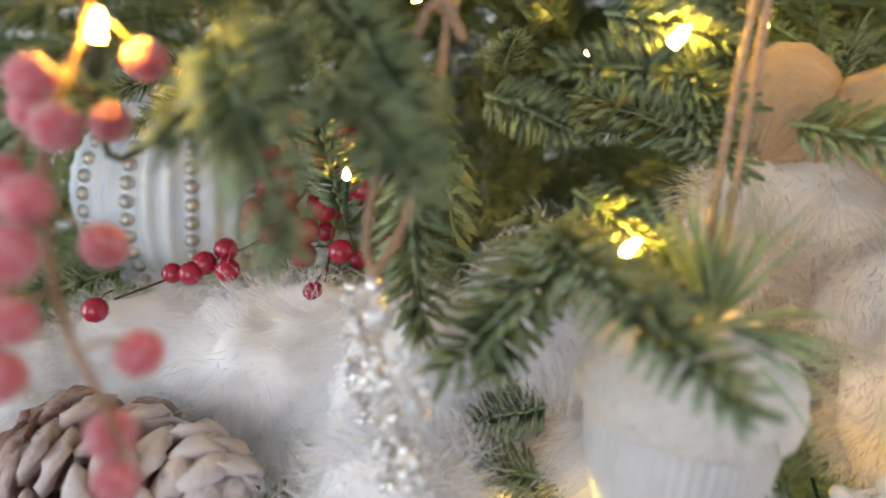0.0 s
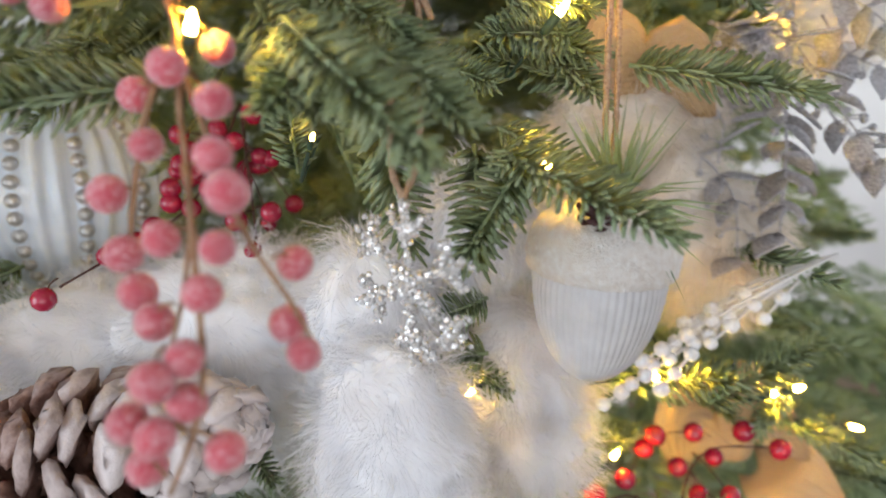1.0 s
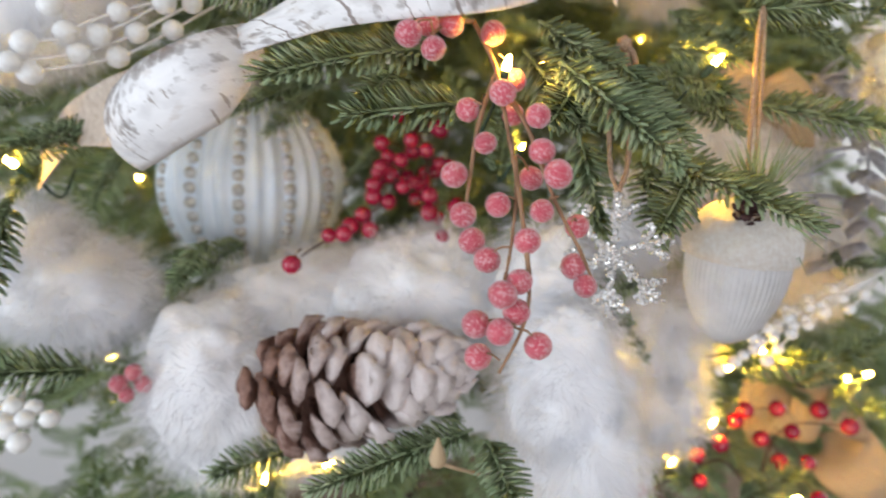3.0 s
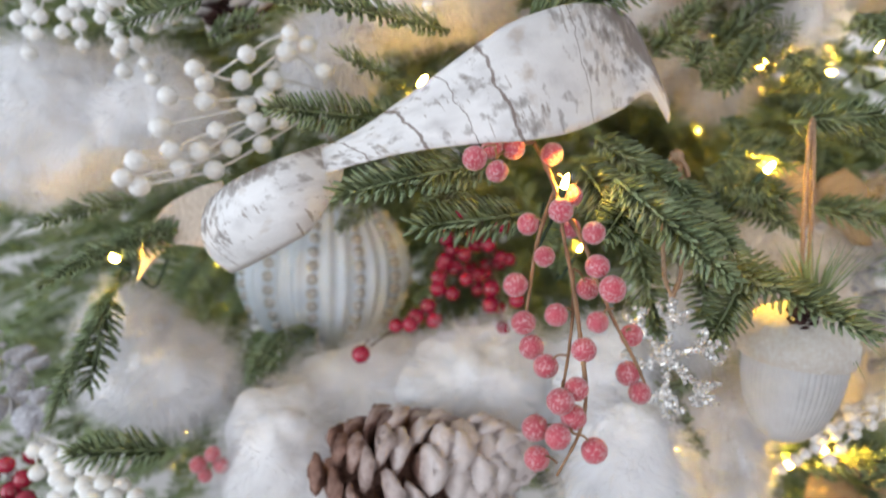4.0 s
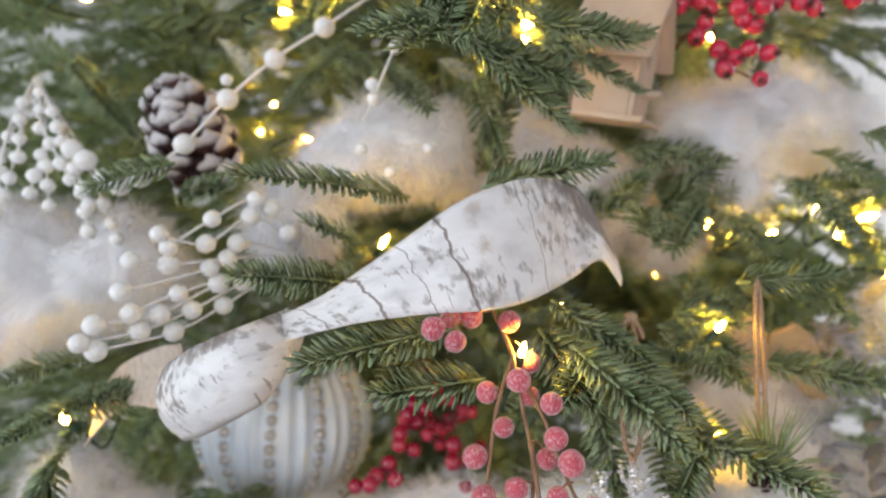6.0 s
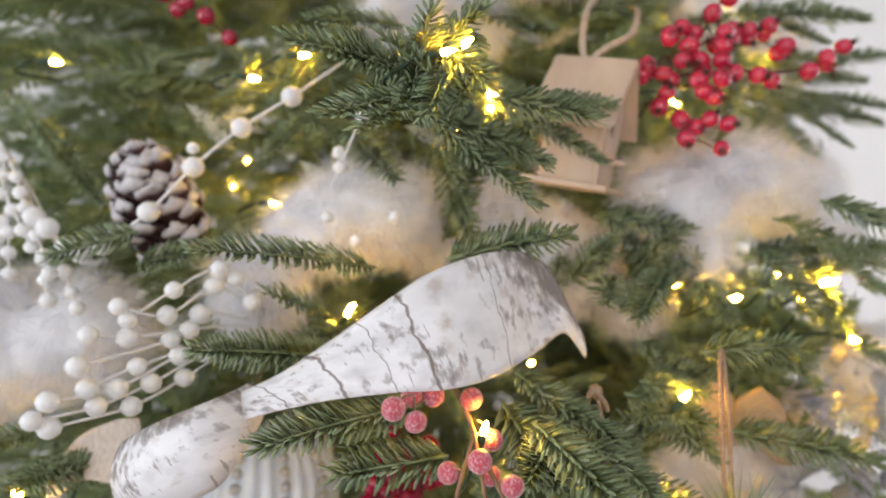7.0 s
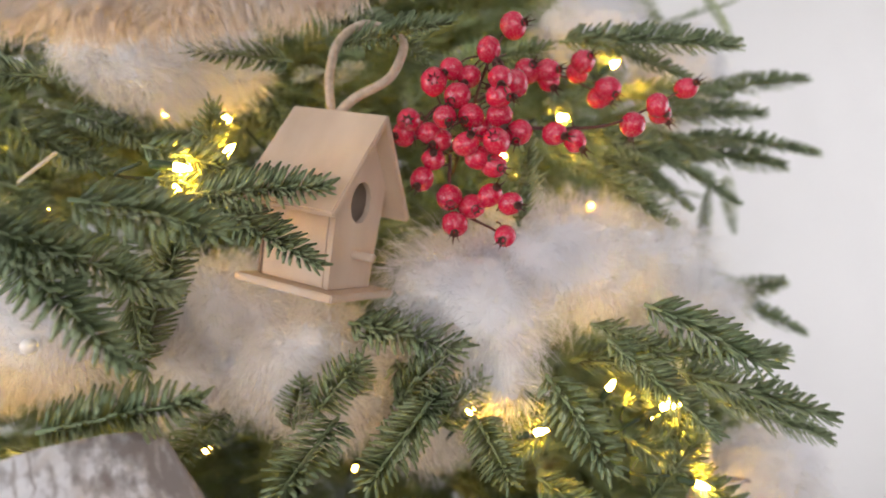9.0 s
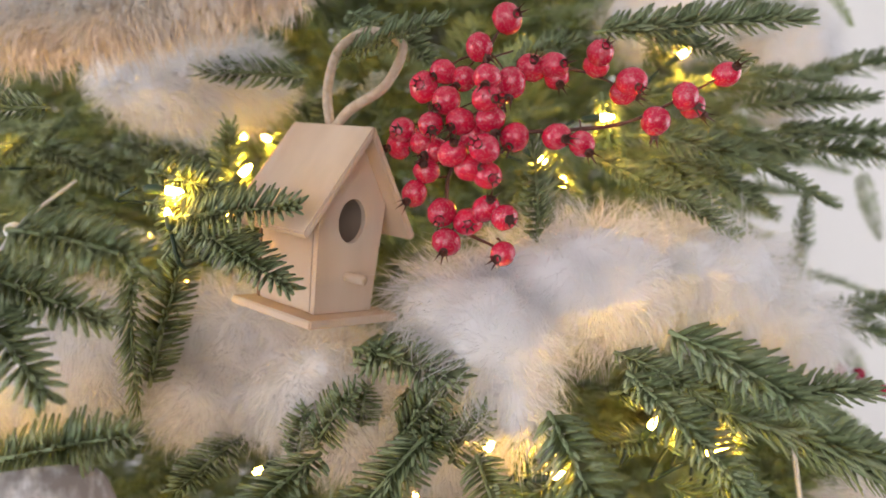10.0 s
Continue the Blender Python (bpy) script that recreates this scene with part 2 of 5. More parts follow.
def link(name, me, material, parent=None, label="", smooth=True):
    me.materials.append(material)
    if smooth:
        me.shade_smooth()
    ob = new(name, me)
    if parent is not None:
        ob.parent = parent
        up = Vector(parent.location)
        q = parent.parent
        while q is not None:
            up += Vector(q.location)
            q = q.parent
        ob.matrix_parent_inverse = Matrix.Translation(-up)
    return tagged(ob, label) if label else ob


def part(name, bm, material, parent=None, label="", smooth=True):
    me = bpy.data.meshes.new(name)
    bm.to_mesh(me)
    bm.free()
    return link(name, me, material, parent, label, smooth)


def raw(name, verts, faces, material, parent=None, label="", smooth=True):
    me = bpy.data.meshes.new(name)
    me.from_pydata([tuple(v) for v in verts], [], [tuple(f) for f in faces])
    me.update()
    return link(name, me, material, parent, label, smooth)


def spline(points, n):
    """Catmull-Rom through the points, n samples a span."""
    p = [Vector(q) for q in points]
    p = [p[0] * 2 - p[1]] + p + [p[-1] * 2 - p[-2]]
    out = []
    for i in range(1, len(p) - 2):
        for k in range(n):
            u = k / n
            a, b, c, d = p[i - 1:i + 3]
            out.append(0.5 * (2 * b + (c - a) * u + (2 * a - 5 * b + 4 * c - d) * u * u + (3 * b - a - 3 * c + d) * u ** 3))
    out.append(p[-2].copy())
    return out


def tube_data(points, r0, r1=None, sides=6, n=6, twist=0.0, knobs=0.0):
    """A tapered tube along a smooth line; knobs make it uneven."""
    r1 = r0 if r1 is None else r1
    path = spline(points, n) if len(points) > 2 or n > 1 else [Vector(q) for q in points]
    verts, faces = [], []
    for i, c in enumerate(path):
        d = (path[min(i + 1, len(path) - 1)] - path[max(i - 1, 0)]).normalized()
        side = d.cross(Vector((0.13, 0.31, 0.94))).normalized()
        up = side.cross(d)
        k = i / (len(path) - 1)
        r = (r0 + (r1 - r0) * k) * (1 + knobs * noise.noise(c * 400))
        for s in range(sides):
            a = 2 * math.pi * s / sides + twist * i
            verts.append(c + r * (math.cos(a) * side + math.sin(a) * up))
        if i:
            b = (i - 1) * sides
            faces += [(b + s, b + (s + 1) % sides, b + sides + (s + 1) % sides, b + sides + s) for s in range(sides)]
    faces += [tuple(range(sides))[::-1], tuple(range(len(verts) - sides, len(verts)))]
    return verts, faces


def tube(name, points, r0, material, parent=None, r1=None, sides=6, n=6, label="", knobs=0.0):
    return raw(name, *tube_data(points, r0, r1, sides, n, 0.0, knobs), material, parent, label)


def ball_bm(r, sub=2, squash=(1, 1, 1), rough=0.0, seed=0.0):
    bm = bmesh.new()
    bmesh.ops.create_icosphere(bm, subdivisions=sub, radius=1)
    for v in bm.verts:
        k = 1 + rough * noise.noise(v.co * 2.3 + Vector((seed, seed, seed)))
        v.co = Vector((v.co.x * squash[0], v.co.y * squash[1], v.co.z * squash[2])) * (r * k)
    return bm


def mesh_from(bm, name):
    me = bpy.data.meshes.new(name)
    bm.to_mesh(me)
    bm.free()
    me.shade_smooth()
    return me


def put(name, me, at, parent, turn=None, scale=1.0, label=""):
    """An object on a shared mesh, at a place in the world."""
    ob = new(name, me)
    ob.parent = parent
    m = Matrix.Translation(Vector(at)) @ (turn.to_4x4() if turn else Matrix.Identity(4))
    s = scale if isinstance(scale, tuple) else (scale,) * 3
    base = Vector(parent.location)
    if parent.parent is not None:
        base += Vector(parent.parent.location)
    ob.matrix_basis = Matrix.Translation(-base) @ m @ Matrix.Diagonal((*s, 1))
    return tagged(ob, label) if label else ob


def along(d, up=(0, 0, 1)):
    """Turn whose x axis is d and whose z axis is near up."""
    x = Vector(d).normalized()
    y = Vector(up).cross(x)
    y = y.normalized() if y.length > 1e-4 else Vector((0, 1, 0))
    return Matrix((x, y, x.cross(y))).transposed()


def lathe(profile, sides, wave=None):
    """Turned body about z: (radius, height) rows; wave(angle, row) changes the radius."""
    verts, faces = [], []
    for i, (r, z) in enumerate(profile):
        for s in range(sides):
            a = 2 * math.pi * s / sides
            k = wave(a, i / (len(profile) - 1)) if wave else 1
            verts.append((r * k * math.cos(a), r * k * math.sin(a), z))
        if i:
            b = (i - 1) * sides
            faces += [(b + s, b + (s + 1) % sides, b + sides + (s + 1) % sides, b + sides + s) for s in range(sides)]
    faces += [tuple(range(sides))[::-1], tuple(range(len(verts) - sides, len(verts)))]
    return verts, faces


def moved(verts, m):
    return [m @ Vector(v) for v in verts]


# ---- room ----
def slab(name, x0, x1, y0, y1, z0, z1, material, label):
    bm = bmesh.new()
    bmesh.ops.create_cube(bm, size=1)
    for v in bm.verts:
        v.co = Vector(((x0, x1)[v.co.x > 0], (y0, y1)[v.co.y > 0], (z0, z1)[v.co.z > 0]))
    return tagged(part(name, bm, material, smooth=False), label, "", "", "structure")


def wall_with_window(name, axis, at, lo, hi, w0, w1, material, label):
    """A wall 0.12 m thick with one opening through it, from sill 0.6 to 2.3 m."""
    bm = bmesh.new()
    for a0, a1, z0, z1 in ((lo, w0, 0, 2.6), (w1, hi, 0, 2.6), (w0, w1, 0, 0.6), (w0, w1, 2.3, 2.6)):
        r = bmesh.ops.create_cube(bm, size=1)
        for v in r["verts"]:
            a, t, z = (a0, a1)[v.co.x > 0], (at - 0.06, at + 0.06)[v.co.y > 0], (z0, z1)[v.co.z > 0]
            v.co = Vector((a, t, z)) if axis == "y" else Vector((t, a, z))
    return tagged(part(name, bm, material, smooth=False), label, "", "", "structure")


slab("floor", -2.56, 2.46, -2.66, 1.86, -0.1, 0.0, floor_wood, "warm oak floor of a bright living room")
slab("ceiling", -2.56, 2.46, -2.66, 1.86, 2.6, 2.7, wall_paint, "plain white ceiling over the room")
slab("wall_north", -2.56, 2.46, 1.74, 1.86, 0, 2.6, wall_paint, "plain bright white wall behind the tree")
# Unseen walls, darkened so that less light bounces back on the tree.
wall_with_window("wall_west", "x", -2.5, -2.66, 1.74, -1.7, 0.5, side_low_bounce, "unseen wall darkened to cut bounced light, with a wide window opening")
wall_with_window("wall_south", "y", -2.6, -2.44, 2.34, -1.6, 1.0, side_low_bounce, "unseen wall darkened to cut bounced light, with a wide window opening")
# This opening is made up to house the wall's fill lamp.
wall_with_window("wall_east", "x", 2.4, -2.66, 1.74, -0.2, 1.4, side_low_bounce, "unseen wall darkened to cut bounced light, with an added window opening")


def window(name, axis, at, w0, w1):
    top = tagged(new(name), "white framed window with two clear panes", "window", "", "structure")
    mid = (w0 + w1) / 2
    for a0, a1, z0, z1 in ((w0, w1, 0.6, 0.66), (w0, w1, 2.24, 2.3), (w0, w0 + 0.06, 0.66, 2.24), (w1 - 0.06, w1, 0.66, 2.24), (mid - 0.03, mid + 0.03, 0.66, 2.24)):
        bm = bmesh.new()
        bmesh.ops.create_cube(bm, size=1)
        for v in bm.verts:
            a, t, z = (a0, a1)[v.co.x > 0], (at - 0.03, at + 0.03)[v.co.y > 0], (z0, z1)[v.co.z > 0]
            v.co = Vector((a, t, z)) if axis == "y" else Vector((t, a, z))
        bmesh.ops.bevel(bm, geom=bm.edges[:], offset=0.005, segments=1, affect="EDGES")
        part("window_frame", bm, window_white, top, smooth=False)
    for a0, a1 in ((w0 + 0.06, mid - 0.03), (mid + 0.03, w1 - 0.06)):
        bm = bmesh.new()
        bmesh.ops.create_cube(bm, size=1)
        for v in bm.verts:
            a, t, z = (a0, a1)[v.co.x > 0], (at - 0.003, at + 0.003)[v.co.y > 0], (0.66, 2.24)[v.co.z > 0]
            v.co = Vector((a, t, z)) if axis == "y" else Vector((t, a, z))
        part("pane", bm, pane_glass, top, smooth=False).visible_shadow = False


window("window_1", "x", -2.52, -1.7, 0.5)
window("window_2", "y", -2.62, -1.6, 1.0)
# Made-up window, out of view, for the lamp that lights wall_north.
window("added_window_east", "x", 2.42, -0.2, 1.4)

# ---- the tree ----
AX, AY, TOP = 0.05, 0.82, 2.40
tree = thing("christmas_tree", (AX, AY, 0.0), "green artificial spruce with sage needles, lit and flocked with white fur", "christmas tree")
bm = bmesh.new()
bmesh.ops.create_cone(bm, cap_ends=True, segments=14, radius1=0.028, radius2=0.008, depth=TOP - 0.05)
for v in bm.verts:
    v.co += Vector((AX, AY, (TOP + 0.05) / 2))
part("trunk", bm, trunk_bark, tree, "dark brown straight trunk pole")
for k in range(3):
    a = 2.1 * k + 0.4
    d = Vector((math.cos(a), math.sin(a), 0))
    o = Vector((AX, AY, 0))
    tube("stand_leg", [o + Vector((0, 0, 0.16)), o + d * 0.12 + Vector((0, 0, 0.12)), o + d * 0.3 + Vector((0, 0, 0.012))], 0.011, wire_green, tree, n=4)


def sprig_arrays(length, seed, spread=1.0, blade=3, pitch=0.0011):
    """A spruce tip along +x: a curved stem and blunt flat needles set round it, thicker on the sides."""
    rng = random.Random(seed)
    verts, faces = [], []

    def centre(u):
        return Vector((length * u, 0.012 * length * math.sin(3 * u + seed), -0.10 * length * u * u))
    stem_v, stem_f = tube_data([centre(u / 6) for u in range(7)], 0.0011, 0.0005, 5, 1)
    verts += stem_v
    faces += stem_f
    count = int(length / pitch)
    for i in range(count):
        u = 0.03 + 0.97 * (i + rng.random()) / count
        rank = i % 5
        # two flat ranks to the sides, a shorter row laid forward on top, a few below
        if rank < 2:
            roll = (-1, 1)[rank] * rng.gauss(1.50, 0.12)
            lean, size = rng.gauss(66, 4), 1.0
        elif rank < 4:
            roll = (-1, 1)[rank - 2] * rng.gauss(0.92, 0.20)
            lean, size = rng.gauss(54, 6), 0.88
        else:
            roll = rng.gauss(0, 0.4) if rng.random() < 0.7 else rng.gauss(math.pi, 0.7)
            lean, size = rng.gauss(40, 8), 0.70
        size *= 0.0132 * rng.uniform(0.9, 1.08) * (0.72 + 0.34 * math.sin(math.pi * min(1, u * 1.05 + 0.08))) * spread
        lean = radians(lean) * (1 - 0.62 * max(0, u - 0.82) / 0.18)
        d0 = Vector((math.cos(lean), math.sin(lean) * math.sin(roll), math.sin(lean) * math.cos(roll) * 0.8)).normalized()
        d1 = (d0 + Vector((0.22, 0, 0.10 * rng.random()))).normalized()
        side = d0.cross(Vector((0.15, -math.cos(roll) * 0.5, 1.0 - 0.5 * abs(math.sin(roll))))).normalized()
        side = (side + Vector([rng.gauss(0, 0.15) for _ in range(3)])).normalized()
        flat = d0.cross(side).normalized()
        w = 0.00098 * rng.uniform(0.85, 1.15)
        o = centre(u)
        m = o + d0 * size * 0.6
        e = m + d1 * size * 0.4
        b = len(verts)
        if blade == 3:
            verts += [o - side * w * 0.7, o + side * w * 0.7, m - side * w, m + flat * w * 0.55, m + side * w, e - side * w * 0.45, e + side * w * 0.45]
            faces += [(b, b + 3, b + 2), (b, b + 1, b + 3), (b + 1, b + 4, b + 3), (b + 2, b + 3, b + 5), (b + 3, b + 6, b + 5), (b + 3, b + 4, b + 6), (b, b + 2, b + 5, b + 6, b + 4, b + 1)]
        else:
            verts += [o, m - side * w * 1.5, m + side * w * 1.5, e]
            faces += [(b, b + 2, b + 1), (b + 1, b + 2, b + 3)]
    return verts, faces


SPRIGS = []
for n_len, ln_m in enumerate((0.045, 0.065, 0.09, 0.12)):
    for s in range(2):
        v, f = sprig_arrays(ln_m, 10 * n_len + s, 1.0, 3, 0.00062)
        me = bpy.data.meshes.new("sprig")
        me.from_pydata([tuple(q) for q in v], [], f)
        me.materials.append(needle)
        me.shade_smooth()
        SPRIGS.append((ln_m, me))
twig_rng = random.Random(5)
twig_v, twig_f = [], []


def twig(a, b, r0, r1, sag=0.01):
    v, f = tube_data([a, (Vector(a) + Vector(b)) / 2 + Vector((0, 0, sag)), b], r0, r1, 5, 3)
    o = len(twig_v)
    twig_v.extend(v)
    twig_f.extend(tuple(i + o for i in q) for q in f)


def sprig(base, tip, roll=0.0, thread=True, width=1.0):
    base, tip = Vector(base), Vector(tip)
    d = tip - base
    best = min(SPRIGS, key=lambda q: abs(q[0] - d.length) + twig_rng.random() * 0.004)
    k = d.length / best[0]
    out = Vector((base.x - AX, base.y - AY, 0)).normalized()
    turn = along(d, out * 0.8 + Vector((0, 0, 0.6))) @ Matrix.Rotation(radians(roll), 3, "X")
    kw = width * (0.6 + 0.4 * k)
    put("sprig", best[1], base, tree, turn, (k, kw, kw))
    if thread:
        z = base.z + 0.05
        inner = Vector((AX, AY, min(TOP - 0.1, z)))
        inner = base + (inner - base) * 0.55
        twig(inner, base, 0.0022, 0.0011, 0.006)


for base, tip, roll in (
    ((-0.0873, 0.2778, 1.376), (-0.1701, 0.2258, 1.391), 10), ((-0.1029, 0.2811, 1.328), (-0.1704, 0.2407, 1.34), -20), ((-0.103, 0.3035, 1.344), (-0.1378, 0.2724, 1.365), 20),
    ((-0.0742, 0.2165, 1.315), (-0.1444, 0.1905, 1.312), 10), ((-0.0629, 0.2115, 1.293), (-0.1116, 0.2017, 1.293), 0), ((-0.0549, 0.251, 1.3815), (-0.0042, 0.221, 1.3956), 15),
    ((-0.0066, 0.1899, 1.303), (0.015, 0.1628, 1.288), -20), ((-0.035, 0.2181, 1.314), (-0.0267, 0.1774, 1.29), 30),
    ((-0.0227, 0.2321, 1.326), (0.0107, 0.1911, 1.302), -10), ((0.0426, 0.2177, 1.263), (0.0728, 0.1526, 1.254), 0), ((0.0539, 0.2135, 1.263), (0.0205, 0.1831, 1.241), 10),
    ((0.1169, 0.256, 1.285), (0.1734, 0.2106, 1.279), 10), ((0.0893, 0.2456, 1.332), (0.1286, 0.2191, 1.336), 60), ((-0.0342, 0.3346, 1.389), (-0.01, 0.3115, 1.459), 40),
    ((0.044, 0.3145, 1.365), (0.0596, 0.2937, 1.393), 0), ((0.0808, 0.312, 1.369), (0.1034, 0.2898, 1.399), 0), ((-0.2359, 0.3448, 1.267), (-0.2958, 0.2845, 1.254), 10),
):
    sprig(base, tip, roll)
for base, tip, roll in (
    ((-0.2675, 0.3194, 1.236), (-0.3001, 0.2691, 1.181), 20), ((-0.2724, 0.3187, 1.23), (-0.2787, 0.284, 1.194), -20), ((-0.2603, 0.3515, 1.278), (-0.307, 0.3204, 1.276), 0),
    ((-0.2682, 0.33, 1.255), (-0.2135, 0.3295, 1.267), 20), ((-0.009, 0.2986, 1.466), (0.0414, 0.2668, 1.471), 10), ((-0.0074, 0.3014, 1.466), (0.0403, 0.2707, 1.442), -10),
    ((-0.0385, 0.3261, 1.448), (-0.0308, 0.2939, 1.39), 40), ((0.0915, 0.2855, 1.376), (0.0615, 0.2624, 1.352), 10), ((0.051, 0.2814, 1.372), (0.0268, 0.2344, 1.364), 20),
    ((0.035, 0.3241, 1.357), (0.0381, 0.3168, 1.38), 0), ((0.1127, 0.2872, 1.368), (0.1179, 0.2579, 1.35), 30), ((0.1385, 0.2684, 1.389), (0.1505, 0.2309, 1.362), 20),
    ((0.1709, 0.2738, 1.403), (0.2002, 0.2357, 1.373), 0), ((0.1846, 0.2669, 1.419), (0.2205, 0.2329, 1.399), 15), ((0.2049, 0.2736, 1.388), (0.2722, 0.2531, 1.371), 0),
    ((0.1695, 0.2893, 1.408), (0.1967, 0.2648, 1.399), -20), ((0.2448, 0.2977, 1.367), (0.2955, 0.2797, 1.352), 0), ((0.0603, 0.3209, 1.407), (0.1019, 0.2842, 1.403), 0),
):
    sprig(base, tip, roll)
for base, tip, roll in (
    ((0.1429, 0.314, 1.454), (0.1414, 0.2894, 1.491), 20), ((0.1757, 0.3439, 1.553), (0.2619, 0.3119, 1.557), 10), ((0.1864, 0.3537, 1.559), (0.2409, 0.3273, 1.541), 0),
    ((0.1765, 0.3635, 1.496), (0.2371, 0.3269, 1.463), 0), ((0.1947, 0.4133, 1.534), (0.3121, 0.4108, 1.547), 0), ((0.2074, 0.4129, 1.514), (0.3115, 0.4105, 1.508), 10),
    ((0.0525, 0.3315, 1.538), (0.0978, 0.2906, 1.548), 0), ((-0.0641, 0.2269, 1.46), (-0.1211, 0.1886, 1.446), 10), ((-0.068, 0.228, 1.466), (-0.1116, 0.1986, 1.47), -20),
    ((-0.0851, 0.24, 1.4561), (-0.0101, 0.225, 1.4341), 10), ((-0.0701, 0.245, 1.4541), (-0.0221, 0.213, 1.4141), -15), ((-0.1105, 0.3644, 1.473), (-0.1521, 0.3445, 1.433), 20), ((-0.0396, 0.2304, 1.46), (0.0055, 0.2126, 1.453), 0),
    ((-0.0485, 0.2248, 1.124), (-0.1312, 0.2062, 1.115), 10), ((-0.0449, 0.2125, 1.124), (-0.0438, 0.1695, 1.117), 0), ((-0.1358, 0.278, 1.092), (-0.1783, 0.2596, 1.093), 0),
    ((0.0268, 0.2583, 1.29), (0.0502, 0.2415, 1.284), 10), ((-0.0290, 0.1910, 1.312), (-0.0063, 0.1385, 1.285), 10),
):
    sprig(base, tip, roll)
for base, tip, roll in (
    ((0, 0.1951, 1.31), (0.0159, 0.1799, 1.286), 10), ((0.0049, 0.2397, 1.271), (0.0098, 0.2152, 1.231), 20), ((0.043, 0.2431, 1.259), (0.0321, 0.2006, 1.231), 0),
    ((-0.0129, 0.1989, 1.312), (-0.0373, 0.1754, 1.292), 0), ((-0.0836, 0.2503, 1.305), (-0.1058, 0.219, 1.294), 10), ((0.0597, 0.2748, 1.304), (0.0976, 0.2472, 1.292), 0),
    ((0.0494, 0.2405, 1.167), (0.0149, 0.2439, 1.173), 0), ((0.0509, 0.2459, 1.191), (0.0278, 0.2389, 1.19), 0), ((-0.2197, 0.4017, 1.246), (-0.2429, 0.3772, 1.22), 20),
    ((-0.1567, 0.3769, 1.182), (-0.194, 0.3539, 1.176), 0), ((-0.1773, 0.3248, 1.202), (-0.1966, 0.3025, 1.184), 20), ((-0.2427, 0.3003, 1.142), (-0.2874, 0.2807, 1.155), 0),
    ((-0.2101, 0.3223, 1.392), (-0.2532, 0.3204, 1.381), 0), ((-0.2127, 0.3415, 1.373), (-0.1829, 0.3153, 1.383), 0), ((-0.2943, 0.4525, 1.466), (-0.2454, 0.3948, 1.416), 0),
    ((0.1025, 0.3111, 1.358), (0.1146, 0.2906, 1.383), 0), ((0.0763, 0.271, 1.317), (0.0954, 0.2465, 1.32), 0), ((0.1109, 0.2687, 1.273), (0.0634, 0.2709, 1.291), 0),
):
    sprig(base, tip, roll)
for base, tip, roll in (
    ((0.1898, 0.2663, 1.189), (0.2143, 0.2229, 1.188), 0), ((0.1762, 0.252, 1.11), (0.2178, 0.2288, 1.148), 0), ((0.2353, 0.2539, 1.083), (0.2745, 0.2136, 1.073), 0),
    ((0.117, 0.2563, 1.037), (0.0781, 0.2612, 1.072), 0), ((0.1393, 0.2688, 1.119), (0.17, 0.2309, 1.138), 0), ((0.1563, 0.2575, 1.019), (0.1812, 0.238, 1.05), 0),
    ((0.1763, 0.3253, 1.383), (0.2721, 0.2873, 1.396), 0), ((0.1929, 0.2996, 1.35), (0.2535, 0.2613, 1.317), 0), ((0.1452, 0.2925, 1.337), (0.1826, 0.2609, 1.31), 10),
    ((0.0632, 0.3267, 1.371), (0.0655, 0.3156, 1.389), 0), ((0.0765, 0.3124, 1.346), (0.0982, 0.2958, 1.379), 0), ((0.0773, 0.2913, 1.331), (0.1024, 0.2632, 1.312), 0),
    ((0.0729, 0.2821, 1.306), (0.1007, 0.2428, 1.276), 0), ((-0.0667, 0.3125, 1.514), (-0.1188, 0.2858, 1.511), 0), ((0.0359, 0.3662, 1.539), (-0.0096, 0.3481, 1.541), 0),
    ((0.2994, 0.4112, 1.4), (0.3754, 0.4101, 1.422), 0), ((0.3154, 0.419, 1.413), (0.3804, 0.3989, 1.389), 0), ((0.3049, 0.4207, 1.421), (0.3171, 0.4094, 1.474), 0),
):
    sprig(base, tip, roll)
for base, tip, roll in (
    ((-0.1029, 0.3756, 1.288), (-0.1572, 0.3664, 1.272), 0), ((-0.1104, 0.3733, 1.275), (-0.1405, 0.366, 1.257), 20),
    ((-0.0703, 0.2234, 1.465), (-0.1335, 0.1891, 1.474), 0), ((-0.074, 0.2244, 1.459), (-0.1067, 0.197, 1.441), 20), ((-0.0776, 0.2203, 1.468), (-0.0837, 0.1909, 1.479), 20),
    ((-0.1313, 0.4206, 1.516), (-0.0651, 0.3989, 1.488), 0), ((-0.1503, 0.4309, 1.501), (-0.0813, 0.3791, 1.454), 0), ((-0.0857, 0.4195, 1.516), (-0.0157, 0.3878, 1.495), 0), ((-0.1213, 0.4405, 1.536), (-0.1334, 0.4004, 1.489), 10),
    ((-0.0915, 0.3593, 1.46), (-0.075, 0.2987, 1.429), 10), ((0.0947, 0.3248, 1.413), (0.068, 0.3054, 1.404), 0), ((0.0089, 0.4377, 1.568), (0.0314, 0.4169, 1.511), 0), ((0.0582, 0.3566, 1.569), (0.0967, 0.3256, 1.541), 0),
    ((0.1359, 0.3547, 1.54), (0.1628, 0.3341, 1.55), 0), ((0.0018, 0.3566, 1.361), (-0.0155, 0.3169, 1.351), 0), ((0.084, 0.3249, 1.388), (0.0938, 0.3046, 1.365), 0), ((0.1518, 0.354, 1.489), (0.1614, 0.3336, 1.461), 0),
):
    sprig(base, tip, roll)

